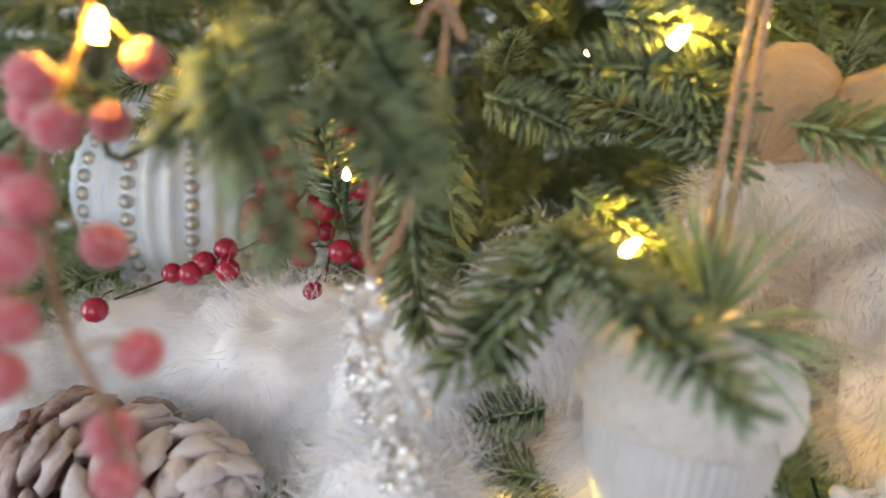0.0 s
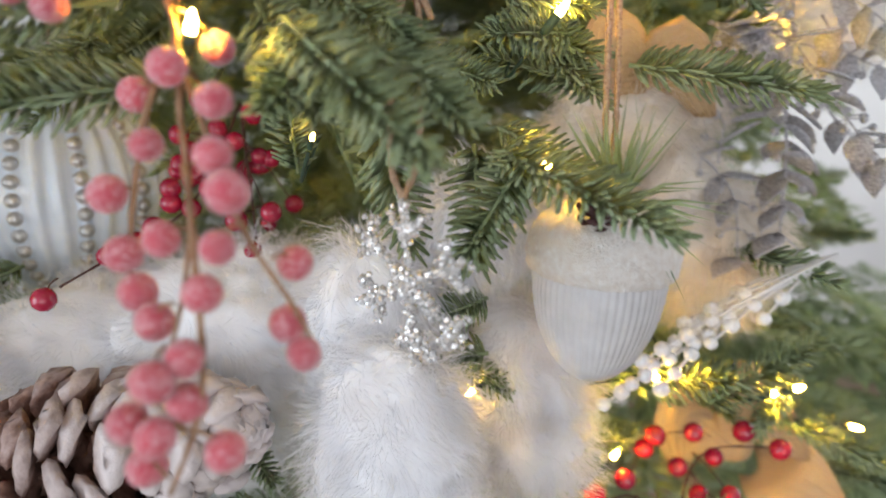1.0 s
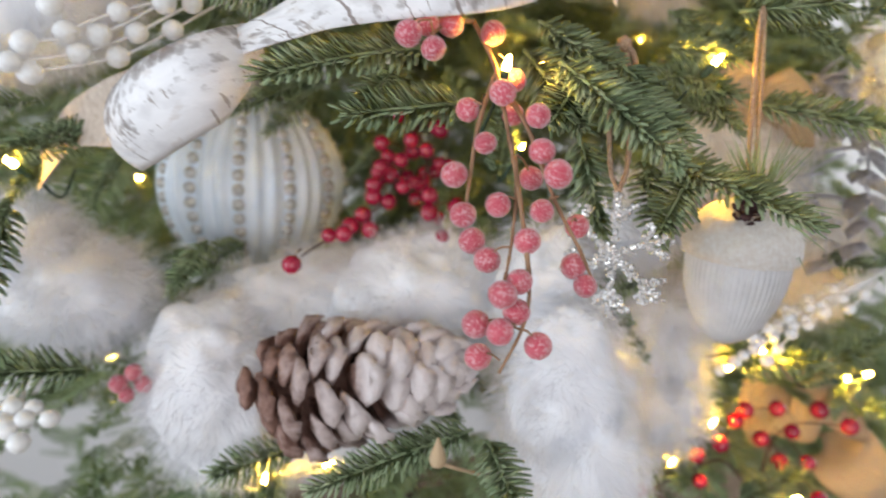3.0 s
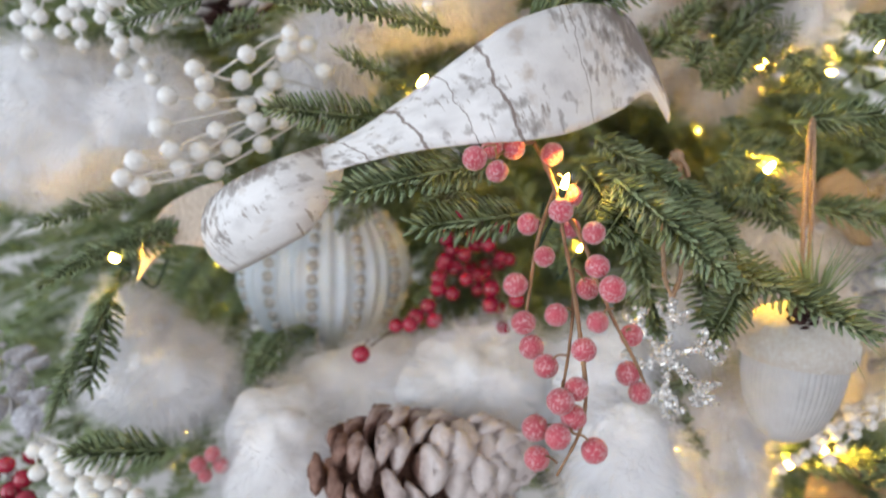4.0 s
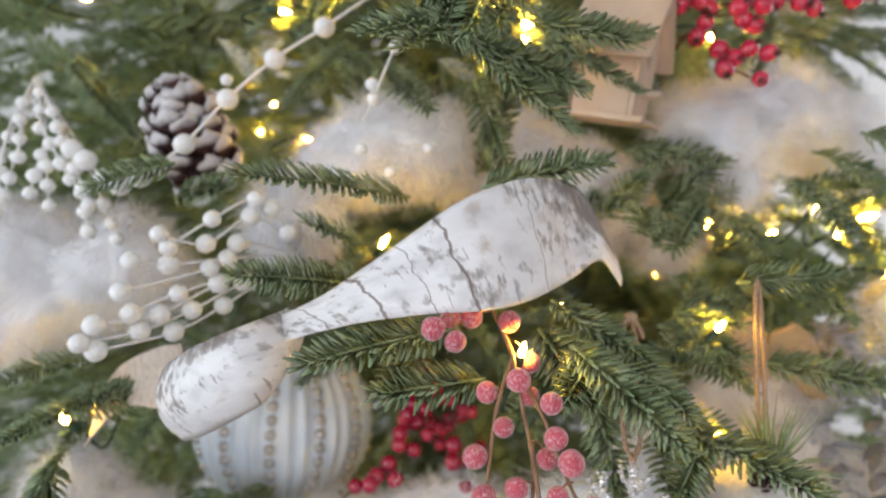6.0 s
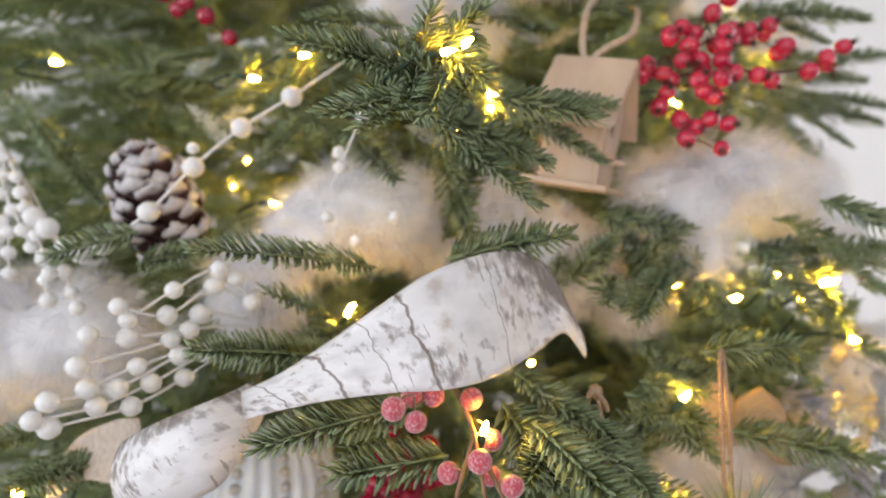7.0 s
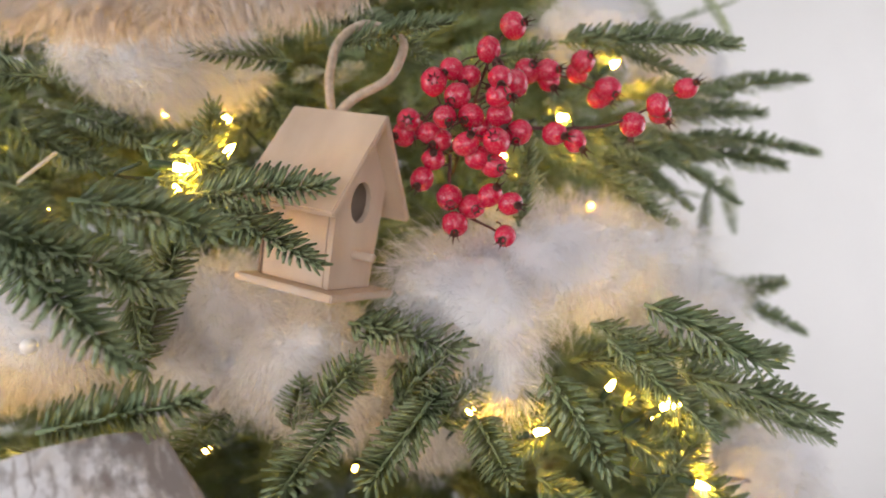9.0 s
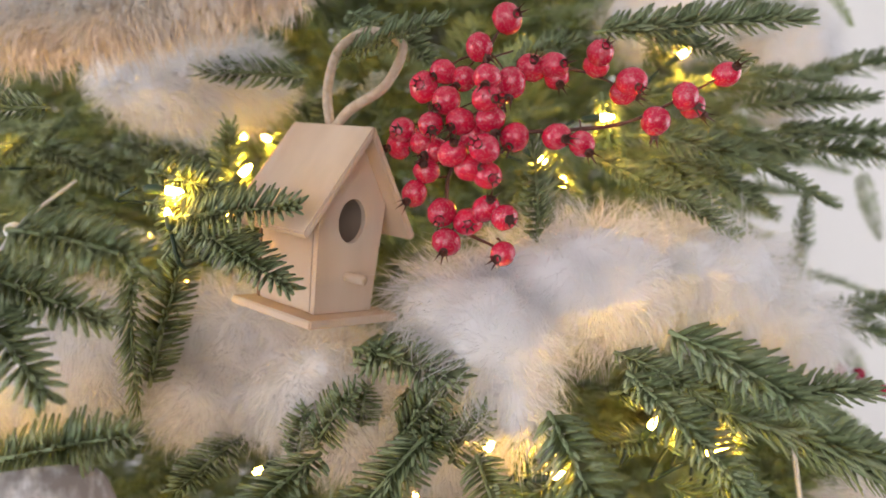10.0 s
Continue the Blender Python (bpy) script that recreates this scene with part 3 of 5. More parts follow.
for base, tip, roll in (
    ((0.294, 0.41, 1.5144), (0.3724, 0.38, 1.5113), 0), ((0.2919, 0.42, 1.5103), (0.3627, 0.4, 1.5005), 20), ((0.2492, 0.39, 1.5054), (0.3064, 0.37, 1.4764), -10), ((0.2745, 0.41, 1.5298), (0.3463, 0.4, 1.5357), 10), ((0.2313, 0.39, 1.5017), (0.2741, 0.37, 1.4712), 0), ((0.2163, 0.38, 1.4969), (0.2442, 0.36, 1.4635), 30), ((0.2335, 0.38, 1.5167), (0.2852, 0.36, 1.5024), -20), ((0.2052, 0.37, 1.5081), (0.2518, 0.35, 1.4973), 10), ((0.3241, 0.44, 1.5519), (0.3946, 0.42, 1.5656), 0), ((0.2554, 0.41, 1.5466), (0.312, 0.39, 1.5447), 0),
):
    sprig(base, tip, roll)
fill = random.Random(11)


def fill_radius(z):
    if z > 1.7:
        return 0.432 * max(0.06, (2.42 - z) / 0.72)
    return 0.46 - 0.07 * (z - 1.3) if z > 1.3 else min(0.85, 0.45 + 0.8 * (1.3 - z))


# Places where decorations sit at the tree's face: no stray twigs grow before them.
CLEAR = [(Vector(c), r) for c, r in (
    ((-0.1484, 0.4549, 1.202), 0.062), ((-0.0545, 0.3616, 1.231), 0.045), ((-0.1854, 0.3157, 1.115), 0.06), ((-0.1137, 0.3456, 1.156), 0.06), ((-0.05, 0.3162, 1.168), 0.055), ((-0.2491, 0.3501, 1.167), 0.045),
    ((-0.3123, 0.3986, 1.319), 0.055), ((-0.253, 0.3864, 1.327), 0.04), ((-0.08, 0.3469, 1.407), 0.04), ((-0.1108, 0.352, 1.393), 0.03), ((-0.2084, 0.3658, 1.415), 0.04), ((-0.2517, 0.3415, 1.388), 0.04),
    ((0.16, 0.3285, 1.435), 0.05), ((0.2282, 0.357, 1.435), 0.04), ((0.0142, 0.3665, 1.395), 0.05), ((-0.0255, 0.3833, 1.54), 0.04), ((0.117, 0.2949, 1.507), 0.05), ((0.0569, 0.306, 1.462), 0.045),
    ((0.1547, 0.2315, 1.155), 0.035), ((0.2175, 0.2681, 1.249), 0.04), ((0.181, 0.2735, 1.054), 0.045), ((0.0838, 0.2093, 1.207), 0.04), ((0.0098, 0.2304, 1.134), 0.05), ((0.0766, 0.2634, 1.135), 0.035),
    ((0.136, 0.2884, 1.255), 0.035), ((-0.1058, 0.2541, 1.146), 0.05), ((-0.2389, 0.3354, 1.269), 0.03))]


def in_the_way(tip):
    for c, r in CLEAR:
        out = Vector((c.x - AX, c.y - AY, 0)).normalized()
        d = tip - c
        a = d.dot(out)
        if a > -0.25 * r and (d - out * a).length < r * 0.9:
            return True
    return False


def fill_spot():
    while True:
        z = fill.uniform(0.22, TOP)
        a = fill.uniform(0, 2 * math.pi)
        if fill.random() < fill_radius(z) / 0.5:
            return z, a


def fill_sprig(z, a, depth):
    r = fill_radius(z) * depth
    out = Vector((math.cos(a), math.sin(a), 0))
    length = fill.uniform(0.05, 0.125)
    d = (out + Vector((fill.uniform(-0.7, 0.7), fill.uniform(-0.7, 0.7), fill.uniform(-0.55, 0.45)))).normalized()
    tip = Vector((AX, AY, z)) + out * r
    return tip - d * length, tip


for k in range(270):
    z = fill.uniform(0.95, 1.78)
    a = math.radians(fill.uniform(180, 365))
    base, tip = fill_sprig(z, a, fill.uniform(0.72, 1.0))
    if in_the_way(tip) or in_the_way(base.lerp(tip, 0.5)):
        continue
    sprig(base, tip, fill.uniform(-60, 60), k % 3 == 0)
rest_v, rest_f, rest_n = [], [], 0
cheap = [(q, np.array([tuple(p) for p in v]), f) for q in (0.06, 0.085, 0.115) for v, f in [sprig_arrays(q, int(q * 1000), 1.05, 2, 0.0010)]]
FLANKS = (((-0.54, -0.30), (0.44, 0.85), (1.15, 1.78)), ((0.36, 0.64), (0.30, 0.80), (0.80, 1.03)), ((0.27, 0.42), (0.42, 0.80), (1.20, 1.33)))
for k in range(5620):
    if k >= 4700:
        box = FLANKS[0] if k < 5030 else FLANKS[1] if k < 5300 else FLANKS[2]
        tip = Vector([fill.uniform(*q) for q in box])
        z = tip.z
        d = Vector((tip.x - AX, tip.y - AY + fill.uniform(-0.2, 0.2), fill.uniform(-0.3, 0.2))).normalized()
        base = tip - d * fill.uniform(0.07, 0.13)
    elif k < 3400:
        z, a = fill.uniform(0.92, 1.85), math.radians(fill.uniform(165, 375))
        base, tip = fill_sprig(z, a, fill.uniform(0.15, 0.97))
    else:
        z, a = fill_spot()
        base, tip = fill_sprig(z, a, fill.uniform(0.55, 1.12))
        if k < 4700 and (tip.y < 0.46 and 0.85 < z < 1.85 or tip.x > 0.34 and 1.0 < z < 1.14):
            continue
    if (k < 3400 or k >= 4700) and (in_the_way(tip) or in_the_way(base.lerp(tip, 0.5))):
        continue
    d = tip - base
    q, v, f = fill.choice(cheap)
    m = np.array(along(d) @ Matrix.Rotation(fill.uniform(-1, 1), 3, "X")) * (d.length / q)
    rest_v.append(v @ m.T + np.array(base))
    rest_f += [tuple(i + rest_n for i in g) for g in f]
    rest_n += len(v)
    if k % 6 == 0:
        twig(Vector((AX, AY, z + 0.03)), base, 0.003, 0.0012, 0.01)
ob = raw("inner_needles", np.concatenate(rest_v), rest_f, needle, tree, "dense green needles deep in the tree", smooth=False)
tagged(ob, kind="stuff")


flock_v, flock_f = sprig_arrays(0.05, 77, 0.9, 3, 0.0007)
flock_me = bpy.data.meshes.new("flocked_tip")
flock_me.from_pydata([tuple(q) for q in flock_v], [], flock_f)
flock_me.materials.append(grain("flocked_needle", [(0.35, (0.30, 0.38, 0.30)), (0.55, (0.62, 0.68, 0.63)), (0.75, (0.82, 0.84, 0.82))], 220, 0.7, 0.5))
for at, d in (((-0.1666, 0.411, 1.45), (-0.4, -0.6, 0.5)), ((-0.177, 0.4035, 1.46), (0.5, -0.6, 0.3)), ((-0.101, 0.3821, 1.417), (-0.3, -0.6, 0.4)), ((-0.1091, 0.374, 1.427), (0.3, -0.6, -0.4)), ((-0.0129, 0.3682, 1.453), (0.4, -0.6, 0.3)), ((-0.0275, 0.3723, 1.453), (-0.5, -0.6, 0.2)), ((-0.1808, 0.4465, 1.516), (-0.2, -0.7, -0.3)), ((0.0579, 0.4164, 1.536), (0.3, -0.7, 0.2)), ((0.0516, 0.4166, 1.546), (-0.2, -0.7, -0.2))):
    ob = put("flocked_tip", flock_me, at, tree, along(d), 0.8)

# ---- white fur snow ----
def fur(name, blobs, strands, length, label, material=fur_white, group="fur snow on the tree", lean=(0, 0, -0.5), category="fur snow", seed=1):
    """A tuft of long soft fur: lumpy pads with curved strands laid over them."""
    rng = random.Random(seed)
    bm = bmesh.new()
    seeds = []
    total = sum(r[0] * r[2] for _, r in blobs)
    for c, r in blobs:
        got = bmesh.ops.create_icosphere(bm, subdivisions=4, radius=1)["verts"]
        for v in got:
            n = v.co.copy()
            k = 0.96 + 0.20 * noise.noise(n * 1.7 + Vector(c) * 31) + 0.12 * noise.noise(n * 4.5 + Vector(c) * 57) + 0.05 * noise.noise(n * 14)
            v.co = Vector(c) + Vector((n.x * r[0], n.y * r[1], n.z * r[2])) * k
        for _ in range(int(6.5 * strands * r[0] * r[2] / total)):
            n = got[rng.randrange(len(got))].co - Vector(c)
            n = Vector((n.x + rng.gauss(0, 0.004), n.y + rng.gauss(0, 0.004), n.z + rng.gauss(0, 0.004)))
            seeds.append((Vector(c) + n * 0.97, Vector((n.x / r[0] ** 2, n.y / r[1] ** 2, n.z / r[2] ** 2)).normalized()))
    top = thing(name, blobs[0][0], label, category, group)
    pad = part("pad", bm, material, top)
    mod = pad.modifiers.new("one_skin", "REMESH")
    mod.mode, mod.voxel_size, mod.use_smooth_shade = "VOXEL", 0.003, True
    verts, faces = [], []
    for o, n in seeds:
        sway = Vector(lean) + Vector([1.3 * noise.noise(o * 55 + Vector((i * 9, 0, 0))) for i in range(3)])
        size = length * rng.uniform(0.6, 1.5)
        d0 = (n * 0.8 + sway * 0.75 + Vector([rng.gauss(0, 0.16) for _ in range(3)])).normalized()
        d1 = (d0 + sway * 1.0 + Vector([rng.gauss(0, 0.3) for _ in range(3)])).normalized()
        side = d0.cross(Vector([rng.gauss(0, 1) for _ in range(3)])).normalized() * rng.uniform(0.00009, 0.00020)
        m = o + d0 * size * 0.5
        b = len(verts)
        verts += [o - side, o + side, m - side * 0.8, m + side * 0.8, m + d1 * size * 0.5]
        faces += [(b, b + 1, b + 3, b + 2), (b + 2, b + 3, b + 4)]
    ob = raw("nap", verts, faces, {fur_white: nap_white, fur_warm_lit: nap_warm_lit}.get(material, material), top, smooth=True)
    tagged(ob, kind="stuff")
    return top


fur("fur_snow", [((-0.1760, 0.3157, 1.113), (0.041, 0.042, 0.058)), ((-0.1137, 0.3456, 1.148), (0.072, 0.045, 0.032)), ((-0.05, 0.3162, 1.158), (0.062, 0.045, 0.042)), ((-0.1154, 0.3398, 1.086), (0.085, 0.05, 0.05))], 9000, 0.011, "large drift of white faux fur under the brown pine cone", seed=1)
fur("fur_snow", [((0.0034, 0.2599, 1.175), (0.030, 0.030, 0.045)), ((0.0022, 0.2284, 1.136), (0.034, 0.030, 0.055)), ((0.0101, 0.2039, 1.095), (0.027, 0.026, 0.04))], 5000, 0.011, "long hanging drape of white faux fur", seed=2)
fur("fur_snow", [((0.0777, 0.269, 1.136), (0.036, 0.03, 0.045)), ((0.0771, 0.2521, 1.106), (0.025, 0.025, 0.03))], 3500, 0.010, "white faux fur glowing warm over a hidden light", seed=3)
fur("fur_snow", [((-0.2541, 0.3501, 1.167), (0.042, 0.035, 0.030)), ((-0.2729, 0.3601, 1.187), (0.026, 0.026, 0.03))], 4000, 0.010, "white faux fur tuft between spruce branches", seed=4)
fur("fur_snow", [((-0.3123, 0.3986, 1.319), (0.060, 0.04, 0.048)), ((-0.253, 0.3864, 1.327), (0.042, 0.035, 0.034))], 5000, 0.011, "bright white faux fur behind white bead sprays", seed=5)
fur("fur_snow", [((-0.08, 0.3469, 1.407), (0.045, 0.035, 0.029)), ((-0.1108, 0.352, 1.393), (0.030, 0.03, 0.021))], 4000, 0.009, "white faux fur dotted with small pearl beads", seed=6)
fur("fur_snow", [((-0.1457, 0.3354, 1.36), (0.022, 0.02, 0.021))], 1500, 0.012, "small cool white fur tuft", seed=7)
fur("fur_snow", [((0.16, 0.3285, 1.435), (0.050, 0.028, 0.026)), ((0.2282, 0.357, 1.435), (0.040, 0.03, 0.027)), ((0.1239, 0.3092, 1.412), (0.025, 0.022, 0.028)), ((0.1049, 0.3197, 1.426), (0.022, 0.022, 0.016)), ((0.1308, 0.2988, 1.385), (0.009, 0.009, 0.016)), ((0.2871, 0.3905, 1.401), (0.026, 0.03, 0.026))], 4600, 0.015, "fluffy white faux fur below the red rose hips", lean=(-0.2, -0.2, -0.4), seed=8)
fur("fur_snow", [((-0.0012, 0.372, 1.406), (0.040, 0.03, 0.028)), ((0.0385, 0.3559, 1.385), (0.038, 0.03, 0.025)), ((-0.0176, 0.3672, 1.381), (0.026, 0.026, 0.024))], 5500, 0.010, "white faux fur bed under the wooden birdhouse", seed=9)
fur("fur_snow", [((-0.0255, 0.3833, 1.54), (0.042, 0.03, 0.022)), ((-0.0493, 0.3839, 1.546), (0.03, 0.025, 0.016))], 3500, 0.010, "white faux fur lit warm from below", lean=(0.6, 0, -0.2), seed=10)
fur("fur_snow", [((0.3521, 0.5101, 1.579), (0.034, 0.03, 0.036)), ((0.2546, 0.4724, 1.601), (0.04, 0.03, 0.026))], 3000, 0.010, "white faux fur high at the tree's edge", seed=11)
# Fairy-light warmth is painted into this tuft's colour.
fur("fur_snow", [((0.1063, 0.351, 1.353), (0.022, 0.02, 0.022)), ((0.0566, 0.3542, 1.376), (0.035, 0.03, 0.03))], 2500, 0.010, "fur tuft tinted with the warm glow of a fairy light", fur_warm_lit, seed=12)
fur("fur_snow", [((0.0543, 0.259, 1.22), (0.026, 0.02, 0.022))], 2000, 0.008, "small white fur puff behind the snowflake", seed=13)
fur("fur_snow", [((0.3208, 0.3595, 1.293), (0.030, 0.03, 0.036))], 2500, 0.007, "white fur puff hung on a cord", seed=15)
tube("hanging_cord", [(0.2849, 0.3615, 1.299), (0.28, 0.3574, 1.323), (0.2751, 0.3533, 1.35)], 0.0012, white_wire)
tagged(bpy.data.objects["hanging_cord"], "thin white cord holding a fur puff", "cord")
fur("plush_ornament", [((-0.0429, 0.2361, 1.539), (0.030, 0.018, 0.017)), ((-0.0071, 0.2333, 1.541), (0.028, 0.018, 0.016)), ((0.0285, 0.2375, 1.547), (0.026, 0.018, 0.014)), ((-0.011, 0.2435, 1.565), (0.06, 0.025, 0.02))], 5000, 0.006, "white and beige plush ornament with a fringed hem", plush, "", (0, 0, -0.8), "plush ornament", 16)
fur("plush_hem", [((-0.0426, 0.231, 1.523), (0.024, 0.008, 0.005)), ((-0.0116, 0.2283, 1.525), (0.022, 0.008, 0.005)), ((0.0156, 0.2297, 1.531), (0.018, 0.008, 0.005)), ((0.0385, 0.2322, 1.538), (0.014, 0.008, 0.005))], 3000, 0.005, "beige fringed hem of a plush ornament", plush_hem, "", (0, 0, -0.8), "plush hem", 18)
# Beige here is warm light on the fur, given as colour.
fur("fur_snow", [((0.2003, 0.2913, 1.176), (0.036, 0.03, 0.040)), ((0.1785, 0.3126, 1.211), (0.03, 0.03, 0.03))], 3000, 0.009, "fur drift behind the glass acorn, warm light put into its colour", fur_warm_lit, seed=17)
def burlap_loop(a, b, c, w, parent):
    """One pleated loop of burlap."""
    line, verts, faces = spline([a, b, c], 8), [], []
    for i, p in enumerate(line):
        u = i / (len(line) - 1)
        d = (line[min(i + 1, len(line) - 1)] - line[max(i - 1, 0)]).normalized()
        s = d.cross(Vector((0.2, -1, 0.3))).normalized() * w * math.sin(math.pi * (0.12 + 0.8 * u))
        for k in range(31):
            q = k / 15 - 1
            verts.append(p + s * q + Vector((0, 0.010 * q * q + 0.0016 * math.cos(q * 26 + 3 * u) * u, 0)))
        if i:
            o = (i - 1) * 31
            faces += [(o + k, o + k + 1, o + k + 32, o + k + 31) for k in range(30)]
    ob = raw("loop", verts, faces, burlap, parent)
    mod = ob.modifiers.new("thick", "SOLIDIFY")
    mod.thickness = 0.0012


# The gold glow is partly in the fur's own tint.
fur("fur_snow", [((0.1439, 0.3021, 1.254), (0.030, 0.025, 0.026)), ((0.1231, 0.3063, 1.231), (0.020, 0.02, 0.024)), ((0.1812, 0.3063, 1.256), (0.022, 0.02, 0.014))], 2600, 0.008, "fur above the glass acorn, gold glow put into its colour", fur_warm_lit, seed=20)
low_bow = thing("burlap_bow", (0.2425, 0.2885, 1.033), "tan burlap bow among red berries", "bow")
for a, b, c, w in (((0.2495, 0.2952, 1.027), (0.2101, 0.2998, 1.061), (0.2055, 0.2983, 1.024), 0.026), ((0.2495, 0.2952, 1.027), (0.2464, 0.2902, 1.07), (0.2711, 0.2695, 1.039), 0.026), ((0.2528, 0.2909, 1.019), (0.2654, 0.2639, 1.019), (0.2996, 0.2548, 0.9984), 0.028)):
    burlap_loop(a, b, c, w, low_bow)
fan_bow = thing("burlap_bow", (0.1515, 0.285, 1.2557), "pleated tan burlap bow above the glass acorn", "bow")
for a, b, c, w in (((0.1515, 0.285, 1.2557), (0.1281, 0.275, 1.2868), (0.1129, 0.265, 1.2721), 0.020), ((0.1515, 0.285, 1.2557), (0.1613, 0.275, 1.2826), (0.1724, 0.27, 1.2567), 0.020)):
    burlap_loop(a, b, c, w, fan_bow)
pod = thing("dried_pod", (-0.0743, 0.1973, 1.131), "small tan dried pod on a twig", "dried pod")
v, f = lathe([(0.0004, 0.009), (0.0014, 0.006), (0.0032, 0.001), (0.0042, -0.003), (0.0034, -0.006), (0.001, -0.0075)], 14)
raw("husk", moved(v, Matrix.Translation(Vector((-0.0743, 0.1973, 1.131)))), f, burlap, pod)
tube("twig", [(-0.0747, 0.196, 1.127), (-0.0652, 0.1962, 1.122), (-0.049, 0.2076, 1.108)], 0.0010, burlap, pod)


# ---- birch ribbon ----
def strip(name, tops, bottoms, parent, face, bow, u0, label="", flip=False):
    """A strip of ribbon between two edge lines, bowed outwards, 0.7 mm thick."""
    a, b = spline(tops, 8), spline(bottoms, 8)
    rows, across = len(a), 12
    verts, uvs, run = [], [], u0
    for i in range(rows):
        if i:
            run += ((a[i] + b[i]) - (a[i - 1] + b[i - 1])).length / 2
        d = (a[min(i + 1, rows - 1)] + b[min(i + 1, rows - 1)] - a[max(i - 1, 0)] - b[max(i - 1, 0)])
        n = d.cross(a[i] - b[i]).normalized()
        n = -n if flip else n
        for k in range(across + 1):
            q = k / across
            verts.append(a[i].lerp(b[i], q) + n * bow * 4 * q * (1 - q) + n * 0.0006 * noise.noise(Vector((run * 60, q * 2.5, u0))))
            uvs.append((run / 0.1, q))
    faces = [(i * (across + 1) + k, i * (across + 1) + k + 1, (i + 1) * (across + 1) + k + 1, (i + 1) * (across + 1) + k) for i in range(rows - 1) for k in range(across)]
    ob = raw(name, verts, faces, face, parent, label)
    layer = ob.data.uv_layers.new(name="UVMap")
    for loop in ob.data.loops:
        layer.data[loop.index].uv = uvs[loop.vertex_index]
    mod = ob.modifiers.new("thick", "SOLIDIFY")
    mod.thickness, mod.offset = 0.0009, 0
    return ob


ribbon = thing("birch_ribbon", (-0.0698, 0.193, 1.343), "twisted birch bark print ribbon laid over the branches", "ribbon")
strip("ribbon_body", [(-0.1553, 0.235, 1.319), (-0.1368, 0.2239, 1.33), (-0.115, 0.2157, 1.346), (-0.089, 0.2081, 1.366), (-0.0685, 0.209, 1.378), (-0.042, 0.2173, 1.385), (-0.0152, 0.231, 1.3837), (-0.0041, 0.229, 1.3705), (0.0098, 0.229, 1.3466)],
      [(-0.1592, 0.2242, 1.308), (-0.1377, 0.2102, 1.317), (-0.1171, 0.1992, 1.323), (-0.0921, 0.1909, 1.327), (-0.0722, 0.1837, 1.329), (-0.0504, 0.1895, 1.332), (-0.0218, 0.211, 1.3391), (-0.0024, 0.222, 1.3464), (0.013, 0.23, 1.3325)], ribbon, birch, 0.0015, 0.4, flip=False)
strip("ribbon_curl", [(-0.2065, 0.2589, 1.294), (-0.1924, 0.2315, 1.307), (-0.1735, 0.2202, 1.317), (-0.1603, 0.226, 1.321), (-0.1512, 0.2447, 1.322)],
      [(-0.1969, 0.2477, 1.26), (-0.1853, 0.2258, 1.27), (-0.1701, 0.2133, 1.281), (-0.1593, 0.2148, 1.288), (-0.1528, 0.2371, 1.297)], ribbon, birch, 0.009, 1.55)
strip("ribbon_tail", [(-0.2026, 0.2793, 1.3), (-0.2198, 0.3131, 1.291), (-0.243, 0.3421, 1.275), (-0.2593, 0.343, 1.252)],
      [(-0.2029, 0.2753, 1.264), (-0.2193, 0.3043, 1.26), (-0.2412, 0.3291, 1.254), (-0.2602, 0.3309, 1.233)], ribbon, ribbon_back, 0.003, 0.9, "beige plain back of the ribbon")


# ---- berries ----
pink_me = [mesh_from(ball_bm(0.0047, 3, (1, 1, 1.04), 0.04, s), "berry") for s in range(3)]
hip_me = [mesh_from(ball_bm(0.0058, 3, (0.94, 0.94, 1.06), 0.07, s), "berry") for s in range(3)]
red_me = [mesh_from(ball_bm(0.0047, 2, (1, 1, 1.0), 0.05, s), "berry") for s in range(2)]
for group_me, m in ((pink_me, pink_berry), (hip_me, hip_red), (red_me, berry_red)):
    for me in group_me:
        me.materials.append(m)
pearl_me = mesh_from(ball_bm(0.0046, 2, (1, 1, 0.95), 0.05, 3), "bead")
pearl_me.materials.append(pearl)


def crown_mesh():
    """The dry calyx of a rose hip: short pointed lobes."""
    verts = [Vector((0.0011 * math.cos(k * math.pi / 6), 0.0011 * math.sin(k * math.pi / 6), 0)) for k in range(12)]
    verts += [v + Vector((0, 0, 0.0009)) for v in verts]
    faces = [(k, (k + 1) % 12, 12 + (k + 1) % 12, 12 + k) for k in range(12)] + [tuple(range(12))[::-1]]
    for k in range(0, 12, 2):
        d = (verts[k] + verts[(k + 1) % 12]).normalized()
        verts.append(d * 0.0021 + Vector((0, 0, 0.0034)))
        faces.append((12 + k, 12 + (k + 1) % 12, len(verts) - 1))
    me = bpy.data.meshes.new("calyx")
    me.from_pydata([tuple(v) for v in verts], [], faces)
    me.materials.append(dark_cane)
    return me


calyx_me = crown_mesh()
brng = random.Random(21)


def nearest_on(lines, p):
    best = None
    for line in lines:
        for q in line:
            if best is None or (q - p).length < (best - p).length:
                best = q
    return best


